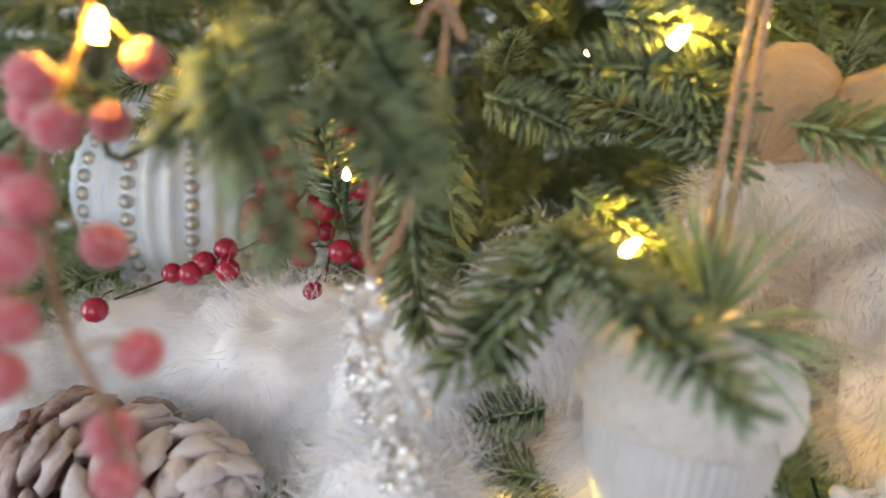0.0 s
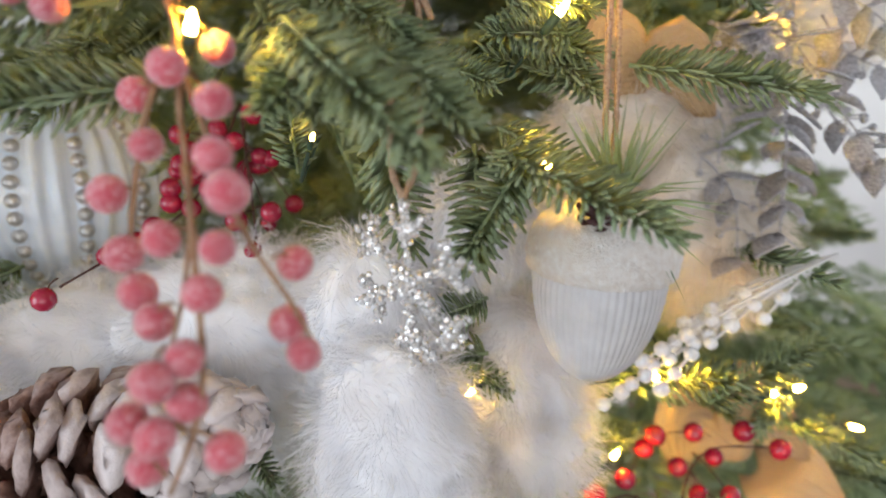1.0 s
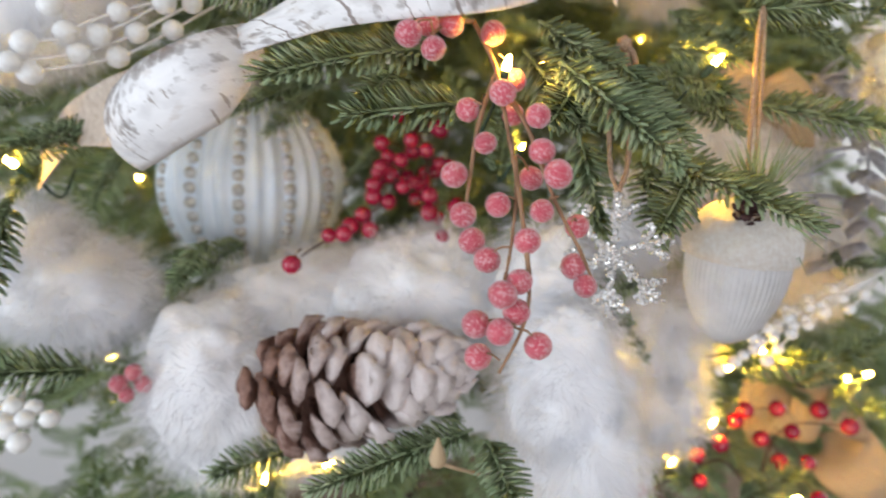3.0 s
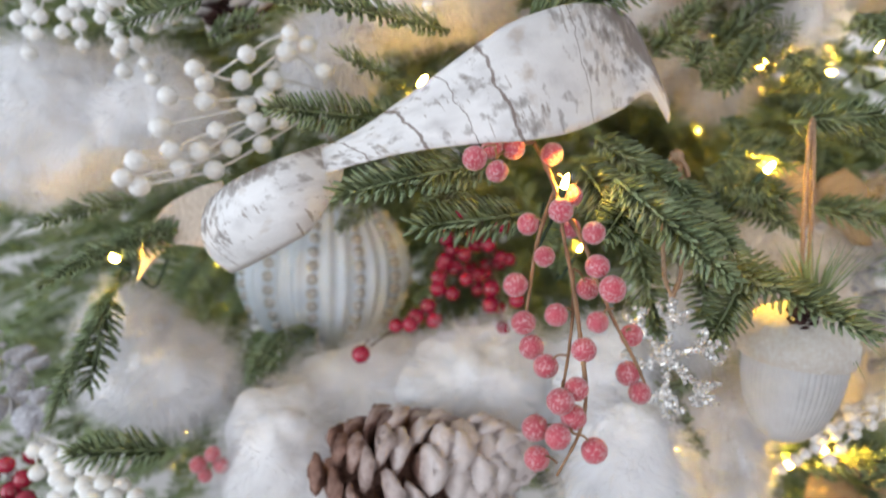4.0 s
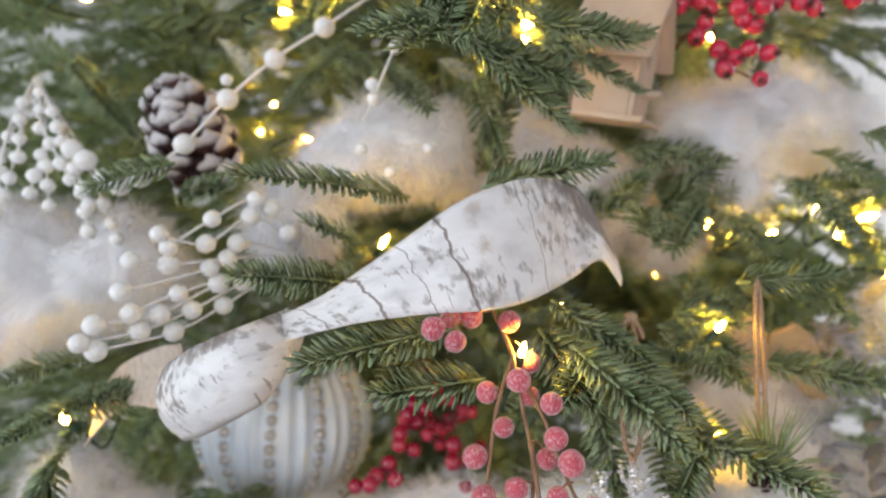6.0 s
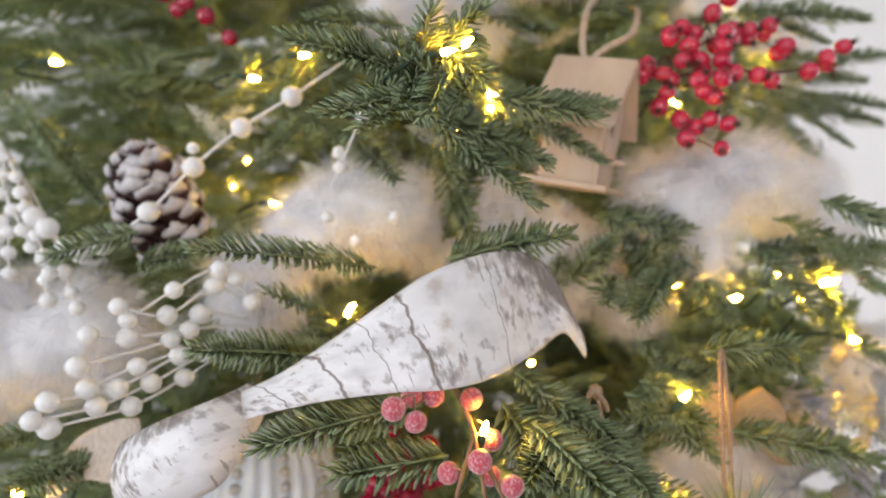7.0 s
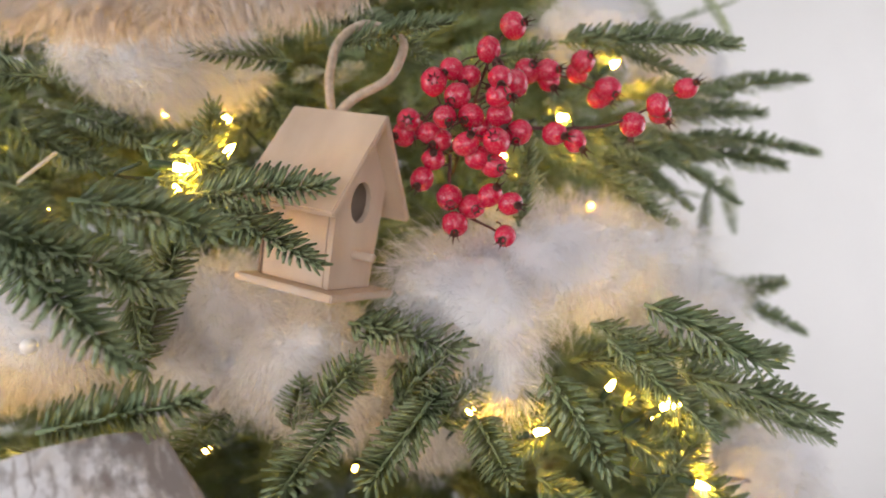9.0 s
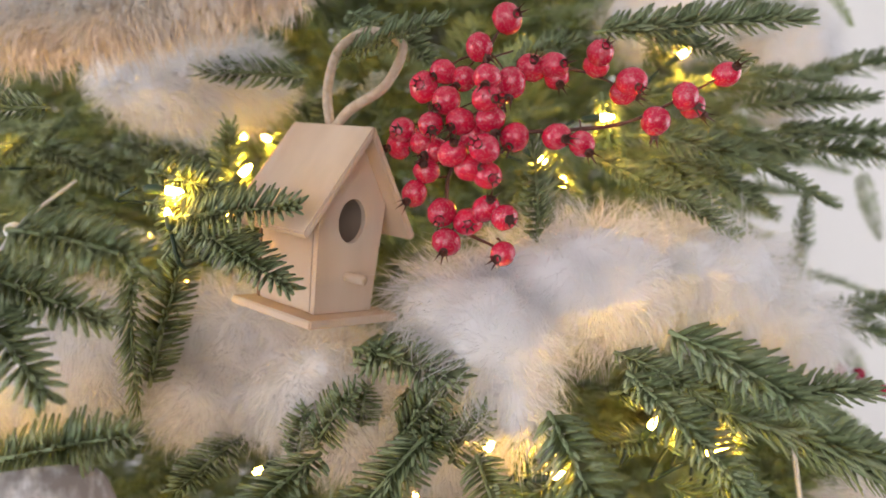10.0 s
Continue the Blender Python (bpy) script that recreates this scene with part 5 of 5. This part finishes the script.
def pine_cone(name, base, tip, radius, rings, material, label, frost_from, frost_to, open_deg, seed, lift_gain=50, chunk=1.0, rim=0.5):
    """Scales on a golden-angle spiral from the stalk end (base) to the tip."""
    base, tip = Vector(base), Vector(tip)
    axis = tip - base
    turn = axis.to_track_quat("Z", "Y").to_matrix()
    rng = random.Random(seed)
    top = thing(name, base.lerp(tip, 0.5), label, "pine cone")
    tube("core", [base, base.lerp(tip, 0.5), base.lerp(tip, 0.9)], radius * 0.3, material, top, radius * 0.12)
    for i in range(rings):
        u = i / (rings - 1)
        a = i * 2.39996 + rng.gauss(0, 0.10)
        prof = math.sin(math.pi * (0.16 + 0.80 * u) ** 0.85) ** 0.75
        reach = radius * max(0.22, prof) * rng.uniform(0.84, 1.12)
        lift = radians(open_deg + lift_gain * u + rng.uniform(-10, 10))
        v, f, fr = scale_piece(reach * 0.85 / max(0.5, math.cos(lift) + 0.35), radius * 0.46 * chunk * (0.55 + 0.5 * prof), radius * 0.11 * chunk, rim)
        m = turn.to_4x4() @ Matrix.Rotation(a, 4, "Z") @ Matrix.Translation((reach * 0.16, 0, axis.length * (0.02 + 0.86 * u))) @ Matrix.Rotation(-lift, 4, "Y")
        m = Matrix.Translation(base) @ m
        v = [p + Vector([rng.gauss(0, 0.012) * radius for _ in range(3)]) for p in v]
        ob = raw("cone_scale", moved(v, m), f, material, top)
        at = ob.data.attributes.new("frost", "FLOAT", "POINT")
        fu = frost_from + (frost_to - frost_from) * u
        for k, val in enumerate(fr):
            at.data[k].value = min(1.0, val * min(1.0, fu) + max(0.0, fu - 1.0) * 1.2)
    return top


pine_cone("pine_cone", (-0.1517, 0.2705, 1.131), (-0.043, 0.2296, 1.158), 0.047, 92, cone_frosted, "large brown pine cone dusted with frost on white fur", 0.22, 1.75, -12, 1, 64, 1.14, 0.45)
pine_cone("pine_cone", (-0.1927, 0.3684, 1.378), (-0.2184, 0.361, 1.443), 0.037, 76, cone_tipped, "dark brown pine cone with snow-white scale tips", 0.85, 0.75, 0, 2, 56, 1.0, 0.72)


# ---- hung ornaments ----
def ribbed_ball(at, r):
    top = thing("ball_ornament", at, "white ribbed glass ball with rows of bronze beads", "ball ornament")
    rows = 12

    def wave(a, u):
        s = (a * rows / (2 * math.pi)) % 1.0
        k = 0.026 * math.cos(2 * math.pi * 3 * s)
        return 1 + k * math.sin(math.pi * u) - (0.03 if s < 0.12 or s > 0.88 else 0) * math.sin(math.pi * u)
    prof = [(max(0.004, r * math.sin(math.pi * i / 40)), -r * 0.97 * math.cos(math.pi * i / 40)) for i in range(41)]
    v, f = lathe(prof, 240, wave)
    tilt = Euler((radians(-6), radians(5), radians(20))).to_matrix()
    m = Matrix.Translation(at) @ tilt.to_4x4()
    raw("shell", moved(v, m), f, ball_white, top)
    bead = mesh_from(ball_bm(0.0035, 2, (1, 1, 1)), "bead")
    bead.materials.append(bronze_bead)
    for k in range(rows):
        a = 2 * math.pi * k / rows
        for i in range(2, 19):
            e = math.pi * i / 20.5
            p = Vector((math.sin(e) * math.cos(a), math.sin(e) * math.sin(a), 0.97 * math.cos(e))) * r * 0.985
            put("bead", bead, m @ p, top, None, 0.75 + 0.45 * math.sin(e))
    v, f = lathe([(0.009, 0), (0.009, 0.009), (0.006, 0.012)], 20)
    raw("cap", moved(v, m @ Matrix.Translation((0, 0, r * 0.95))), f, bronze_bead, top)
    tube("hanger", [m @ Vector((0, 0, r * 0.96)), m @ Vector((0.004, 0, r + 0.03)), m @ Vector((0, 0.02, r + 0.05))], 0.0008, twine, top)
    return top


def acorn(at, r):
    at = Vector(at)
    top = thing("acorn_ornament", at, "frosted ribbed glass acorn with a sugared cap and pine sprig", "acorn ornament")

    def ribs(a, u):
        return 1 + 0.009 * math.cos(54 * a) * min(1, 5 * u) * min(1, (1 - u) * 6 + 0.3)
    prof = [(0.0015, -0.040), (0.006, -0.0385), (0.012, -0.0345), (0.0175, -0.028), (0.0215, -0.020), (0.0245, -0.011), (0.0262, -0.002), (0.0266, 0.006), (0.0262, 0.012)]
    rows = spline([(a, 0, b) for a, b in prof], 4)
    v, f = lathe([(p.x * r, p.z * r) for p in rows], 276, ribs)
    m = Matrix.Translation(at) @ Euler((radians(-3), radians(4), 0)).to_matrix().to_4x4()
    raw("nut", moved(v, m), f, acorn_white, top, "ribbed frosted white glass body")

    def rough_cap(a, u):
        return 1 + 0.045 * noise.noise(Vector((math.cos(a) * 6, math.sin(a) * 6, u * 14)))
    prof = [(0.0262, 0.009), (0.0290, 0.0095), (0.0302, 0.014), (0.0295, 0.020), (0.0265, 0.027), (0.021, 0.0325), (0.013, 0.0365), (0.003, 0.038)]
    rows = spline([(a, 0, b) for a, b in prof], 4)
    v, f = lathe([(p.x * r, p.z * r) for p in rows], 96, rough_cap)
    raw("cap", moved(v, m), f, cap_glitter, top, "cream sugared cap")
    rng = random.Random(3)
    blades_v, blades_f = [], []
    o = m @ Vector((0.0, -0.006, 0.036 * r))
    for i in range(90):
        up = i < 60
        d = Vector((rng.gauss(-0.12, 0.32), rng.gauss(-0.1, 0.3), 1)) if up else Vector((rng.uniform(0.2, 1), rng.uniform(-0.7, 0.1), rng.uniform(-0.5, 0.25)))
        d.normalize()
        s = d.cross(Vector((rng.gauss(0, 1), rng.gauss(0, 1), 0.1))).normalized() * 0.0006
        size = rng.uniform(0.024, 0.044)
        e = o + d * size * 0.55
        t = e + (d + Vector((rng.gauss(0, 0.15), rng.gauss(0, 0.15), -0.25 if not up else 0))).normalized() * size * 0.45
        b = len(blades_v)
        blades_v += [o - s, o + s, e + s, e - s, t]
        blades_f += [(b, b + 1, b + 2, b + 3), (b + 3, b + 2, b + 4)]
    raw("pine_tuft", blades_v, blades_f, needle, top, "tuft of long green pine needles")
    mini = pine_cone("mini_cone", o + Vector((-0.012, -0.008, -0.005)), o + Vector((-0.013, -0.013, 0.014)), 0.0105, 34, cone_tipped, "tiny brown pine cone in the acorn sprig", 0.0, 0.0, 10, 4)
    mini.parent = top
    mini.location = mini.location - top.location
    del mini["category"]
    return top, m @ Vector((0, 0, 0.037 * r))


def twine_loop(top, low, high, sag, lean=0.0):
    low, high = Vector(low), Vector(high)
    for k in (-1, 1):
        mid = low.lerp(high, 0.5) + Vector((k * sag, 0, 0))
        tube("twine", [low, low.lerp(high, 0.15) + Vector((k * sag * 0.8, 0, 0)), mid, high.lerp(low, 0.1) + Vector((k * sag * 0.6, 0, 0)), high], 0.0012, twine, top, 0.0012, 6, 14, knobs=0.4)


def snowflake(at, r, normal):
    at = Vector(at)
    top = thing("snowflake_ornament", at, "snowflake of clear crystal beads hung from jute twine", "snowflake ornament")
    n = Vector(normal).normalized()
    up = (Vector((0, 0, 1)) - n * n.z).normalized()
    side = up.cross(n)
    rng = random.Random(8)
    unit = bmesh.new()
    bmesh.ops.create_icosphere(unit, subdivisions=1, radius=1)
    uv_ = [v.co.copy() for v in unit.verts]
    uf = [tuple(v.index for v in f.verts) for f in unit.faces]
    unit.free()
    for k in range(6):
        a = k * math.pi / 3
        d = up * math.cos(a) + side * math.sin(a)
        lines = [(at, at + d * r)]
        for u, size in ((0.62, 0.34),):
            for s in (-1, 1):
                b = a + s * radians(55)
                e = up * math.cos(b) + side * math.sin(b)
                lines.append((at + d * r * u, at + d * r * u + e * r * size))
        verts, faces = [], []
        for p, q in lines:
            for i in range(int((q - p).length / 0.0004)):
                c = p.lerp(q, rng.random()) + Vector([rng.gauss(0, 0.0010) for _ in range(3)])
                z = rng.uniform(0.0008, 0.0015)
                turn = Euler([rng.uniform(0, 6) for _ in range(3)]).to_matrix()
                o = len(verts)
                verts += [c + turn @ (w * z) for w in uv_]
                faces += [tuple(i + o for i in f) for f in uf]
        tagged(raw("beaded_arm", verts, faces, crystal, top, smooth=False), kind="stuff")
    return top, at + up * r


ribbed_ball(Vector((-0.1484, 0.4549, 1.202)), 0.066)
nut, cap_top = acorn((0.0814, 0.2062, 1.208), 0.95)
twine_loop(nut, cap_top, (0.0973, 0.2382, 1.335), 0.0022)
flake, flake_top = snowflake((0.0035, 0.1919, 1.227), 0.030, (0.88, 0.47, 0.05))
twine_loop(flake, flake_top, (0.015, 0.2249, 1.318), 0.005)
part("knot", moved_ball((0.0163, 0.2246, 1.317), 0.004), twine, flake)
tube("twine_tail", [(0.0163, 0.2246, 1.317), (0.0184, 0.2195, 1.313), (0.0208, 0.2205, 1.308)], 0.0014, twine, flake)


# ---- birdhouse ----
def prism(points, y0, y1):
    """A solid with the outline (x, z), from y0 to y1."""
    n = len(points)
    verts = [(x, y0, z) for x, z in points] + [(x, y1, z) for x, z in points]
    faces = [tuple(range(n)), tuple(range(n, 2 * n))[::-1]] + [(k, k + n, (k + 1) % n + n, (k + 1) % n) for k in range(n)]
    return verts, faces


def solid(name, data, m, material, parent, bev=0.0006, label=""):
    bm = bmesh.new()
    vs = [bm.verts.new(m @ Vector(v)) for v in data[0]]
    for f in data[1]:
        bm.faces.new([vs[i] for i in f])
    bmesh.ops.recalc_face_normals(bm, faces=bm.faces)
    bmesh.ops.bevel(bm, geom=bm.edges[:], offset=bev, segments=2, affect="EDGES")
    return part(name, bm, material, parent, label, smooth=False)


house = thing("birdhouse", (0.0577, 0.3043, 1.4214), "small pale wooden birdhouse with a round hole and perch", "birdhouse")
HM = pose(0.0577, 0.3043, 1.4214, 9.3, 0.8, 47.8) @ Matrix.Diagonal((0.845, 0.887, 1.063, 1))
HW, HL = 0.0215, 0.046  # half width of the front, length of the side walls
wall_h, apex = 0.044, 0.072
solid("base_plate", prism([(-0.029, 0.0), (0.029, 0.0), (0.029, 0.0032), (-0.029, 0.0032)], -0.010, HL + 0.006), HM, wood, house)


def front_panel(y, hole):
    """The gabled panel; with a round hole cut right through."""
    outline = [(-HW * 0.86, 0.0035), (HW * 0.86, 0.0035), (HW, wall_h + 0.0034), (0, apex), (-HW, wall_h + 0.0034)]
    if not hole:
        return prism(outline, y, y + 0.003)
    cz, cr, n = 0.040, 0.0088, 40
    ring = [(cr * math.cos(2 * math.pi * k / n), cz + cr * math.sin(2 * math.pi * k / n)) for k in range(n)]

    def edge(a):
        d = Vector((math.cos(a), math.sin(a)))
        best = 1
        for (x0, z0), (x1, z1) in zip(outline, outline[1:] + outline[:1]):
            e = Vector((x1 - x0, z1 - z0))
            det = d.x * -e.y + d.y * e.x
            if abs(det) > 1e-9:
                w = Vector((x0, z0 - cz))
                t = (w.x * -e.y + w.y * e.x) / det
                s = (d.x * w.y - d.y * w.x) / det
                if t > 0 and -1e-6 <= s <= 1 + 1e-6:
                    best = min(best, t)
        return (d.x * best, cz + d.y * best)
    angles = sorted([2 * math.pi * k / n for k in range(n)] + [math.atan2(z - cz, x) % (2 * math.pi) for x, z in outline])
    inner = [(cr * math.cos(a), cz + cr * math.sin(a)) for a in angles]
    outer = [edge(a) for a in angles]
    n = len(angles)
    verts = [(x, yy, z) for yy in (y, y + 0.003) for loop in (inner, outer) for x, z in loop]
    faces = []
    for k in range(n):
        j = (k + 1) % n
        faces += [(k, j, n + j, n + k), (2 * n + j, 2 * n + k, 3 * n + k, 3 * n + j), (j, k, 2 * n + k, 2 * n + j), (n + k, n + j, 3 * n + j, 3 * n + k)]
    return verts, faces


v, f = front_panel(0.0, True)
raw("front_panel", moved(v, HM), f, wood, house, "front panel with a round entrance hole", smooth=False)
# Dark colour paints the shade seen through the entrance hole.
solid("back_panel", front_panel(HL - 0.003, False), HM, wood_shade, house)
for s in (-1, 1):
    solid("side_panel", prism([(s * HW * 0.86, 0.0035), (s * (HW * 0.86 - 0.003), 0.0035), (s * (HW - 0.003), wall_h + 0.0055), (s * HW, wall_h + 0.0032)], 0.0031, HL - 0.0031), HM, wood, house)
    e = (s * (HW + 0.0125), wall_h - 0.0105)
    t = 0.0034
    solid("roof_panel", prism([(s * 0.0003, apex + 0.0005), e, (e[0] + s * t * 0.75, e[1] + t * 0.65), (s * 0.0003, apex + 0.0055)], -0.009, HL + 0.005), HM, wood, house)
tube("perch", [HM @ Vector((0, 0.0, 0.018)), HM @ Vector((0, -0.006, 0.018)), HM @ Vector((0, -0.012, 0.0182))], 0.0021, wood, house, sides=12)
# Inner shade is painted on the floor too.
solid("inner_floor", prism([(-HW * 0.8, 0.0036), (HW * 0.8, 0.0036), (HW * 0.8, 0.0046), (-HW * 0.8, 0.0046)], 0.004, HL - 0.004), HM, wood_shade, house, 0.0002)
tube("cord_loop", [(0.052, 0.3213, 1.506), (0.051, 0.3215, 1.523), (0.0561, 0.3235, 1.541), (0.0687, 0.3262, 1.55), (0.0816, 0.3209, 1.545), (0.0848, 0.3138, 1.537), (0.077, 0.3079, 1.521), (0.062, 0.3112, 1.512), (0.0544, 0.3163, 1.505)], 0.0022, suede, house, sides=8, label="pale suede hanging loop")


# ---- fairy lights ----
def bulb_mesh():
    prof = [(0.0004, 0.0105), (0.0011, 0.0095), (0.0019, 0.007), (0.0023, 0.004), (0.0022, 0.001), (0.0018, 0.0)]
    v, f = lathe(prof, 12)
    me = bpy.data.meshes.new("bulb")
    me.from_pydata(v, [], f)
    me.materials.append(light_glow)
    me.shade_smooth()
    v, f = lathe([(0.0026, 0.001), (0.0029, -0.002), (0.0029, -0.010), (0.0016, -0.0125)], 12)
    so = bpy.data.meshes.new("socket")
    so.from_pydata(v, [], f)
    so.materials.append(bulb_off)
    so.shade_smooth()
    return me, so


bulb_me, socket_me = bulb_mesh()


nest_rng = random.Random(52)


def fairy_light(at, d, s=1.0, nest=0):
    at, d = Vector(at), Vector(d).normalized()
    top = thing("fairy_light", at, "small warm white fairy light, lit, on green wire", "fairy light", "string of fairy lights")
    turn = d.to_track_quat("Z", "Y").to_matrix()
    put("bulb", bulb_me, at, top, turn, s * 0.68, "glowing warm bulb")
    put("socket", socket_me, at, top, turn, s * 0.68)
    o = at - d * 0.0115 * s
    for k in range(nest):
        a = nest_rng.uniform(0, 6.28)
        aim = Vector((math.cos(a), -0.55, math.sin(a))).normalized()
        back = at + Vector((math.cos(a + 1.7) * 0.006, 0.009, math.sin(a + 1.7) * 0.006)) - aim * 0.018
        sprig(back, back + aim * nest_rng.uniform(0.035, 0.048), nest_rng.uniform(-40, 40), False, 0.85)
    tube("wire", [o, o - d * 0.012 + Vector((0, 0.012, -0.006)), o + Vector((0.01, 0.045, -0.004))], 0.0009, wire_green, top, n=4)


for at, d, s in (
    ((-0.0543, 0.1876, 1.308), (0.25, -0.1, 1), 0.95), ((0.0758, 0.2414, 1.306), (0.5, -0.2, 0.7), 1.0), ((0.0645, 0.2242, 1.252), (0.6, 0.1, 0.5), 1.0), ((-0.2722, 0.345, 1.243), (-0.4, -0.3, 0.5), 1.2),
    ((-0.074, 0.1958, 1.47), (0.5, -0.2, 0.1), 0.95), ((-0.063, 0.203, 1.475), (0.5, -0.2, 0.4), 0.95), ((-0.1235, 0.36, 1.504), (1, 0, 0.1), 1.0), ((-0.1539, 0.3791, 1.492), (1, 0, -0.1), 1.0),
    ((-0.017, 0.3080, 1.478), (1, 0, -0.1), 1.1), ((0.0012, 0.3624, 1.489), (0.7, 0, 0.7), 1.1), ((0.1825, 0.3635, 1.516), (1, 0, 0.1), 1.1), ((0.2407, 0.4125, 1.559), (0.8, 0, 0.5), 1.1),
    ((0.1537, 0.384, 1.499), (0.7, 0, -0.4), 1.0), ((0.1444, 0.2964, 1.356), (0.6, -0.3, 0.2), 1.0), ((0.219, 0.3023, 1.287), (0.5, 0, 0), 1.0), ((0.2122, 0.2889, 1.367), (0.2, -0.4, 0.2), 1.0),
    ((0.2176, 0.2769, 1.333), (0.7, -0.3, -0.2), 1.0), ((-0.1544, 0.2941, 1.058), (0.1, -0.2, 1), 1.0),
):
    fairy_light(at, d, s, 0 if at[0] == -0.0543 else 4 if at[2] > 1.46 and at[1] < 0.21 else 2)
for at, d, s in (
    ((-0.1194, 0.2905, 1.067), (0.5, -0.2, 0.3), 1.0), ((0.2192, 0.2562, 1.103), (1, 0, 0.1), 1.0), ((0.2313, 0.2532, 1.106), (1, -0.2, 0.2), 1.0), ((-0.0169, 0.2604, 1.262), (0.1, -0.3, 0.5), 0.6),
    ((0.0428, 0.2413, 1.149), (-0.5, -0.4, 0.1), 0.9), ((0.1238, 0.2333, 1.145), (0.5, -0.4, 0.2), 1.0), ((0.2204, 0.3216, 1.353), (0, -0.3, 0.6), 1.0),
    ((0.2064, 0.289, 1.366), (0.4, -0.3, 0.3), 1.0), ((0.0983, 0.2586, 1.055), (0.1, -0.3, 0.6), 0.9), ((0.1359, 0.2731, 1.069), (0.1, -0.3, 0.6), 1.0), ((0.0033, 0.4275, 1.516), (-0.6, 0, 0.3), 0.8),
    ((-0.0983, 0.3028, 1.347), (0.3, -0.3, 0.5), 0.9), ((-0.0122, 0.3899, 1.465), (0, 0, 1), 0.9), ((-0.1387, 0.3822, 1.412), (0.5, -0.3, 0), 1.0), ((-0.2817, 0.433, 1.504), (1, 0, 0), 1.0), ((-0.0951, 0.3166, 1.349), (0.3, -0.3, 0.4), 0.8),
):
    fairy_light(at, d, s, 1)
for at, d, s in (
    ((0.1565, 0.2978, 1.284), (-0.5, -0.3, -0.3), 0.8), ((0.1249, 0.2576, 1.121), (0.5, -0.4, 0.3), 1.0), ((0.1527, 0.2477, 1.136), (-0.4, -0.5, 0.2), 1.0), ((0.1893, 0.2461, 1.02), (0.2, -0.4, 0.5), 1.0), ((0.2805, 0.2553, 1.07), (0.3, -0.6, 0.2), 1.0),
    # The last of these is an extra bulb, added to light the birdhouse sprig.
    ((0.1194, 0.324, 1.359), (0.3, -0.3, 0.5), 1.0), ((0.1907, 0.3124, 1.371), (0.2, -0.3, 0.5), 0.9), ((0.1705, 0.3936, 1.484), (-0.2, -0.4, 0.4), 1.0), ((-0.0138, 0.3026, 1.466), (-0.2, 0.4, 0.4), 0.9),
):
    fairy_light(at, d, s, 1)
glow = random.Random(31)
for k in range(30):
    z = glow.uniform(1.02, 1.68)
    a = math.radians(glow.uniform(205, 340))
    r = fill_radius(z) * glow.uniform(0.52, 0.82)
    at = Vector((AX + r * math.cos(a), AY + r * math.sin(a), z))
    if not in_the_way(at) and (at - Vector((-0.1484, 0.4549, 1.202))).length > 0.14:
        fairy_light(at, (math.cos(a) + glow.uniform(-0.8, 0.8), math.sin(a), glow.uniform(-0.3, 0.8)), 0.85)
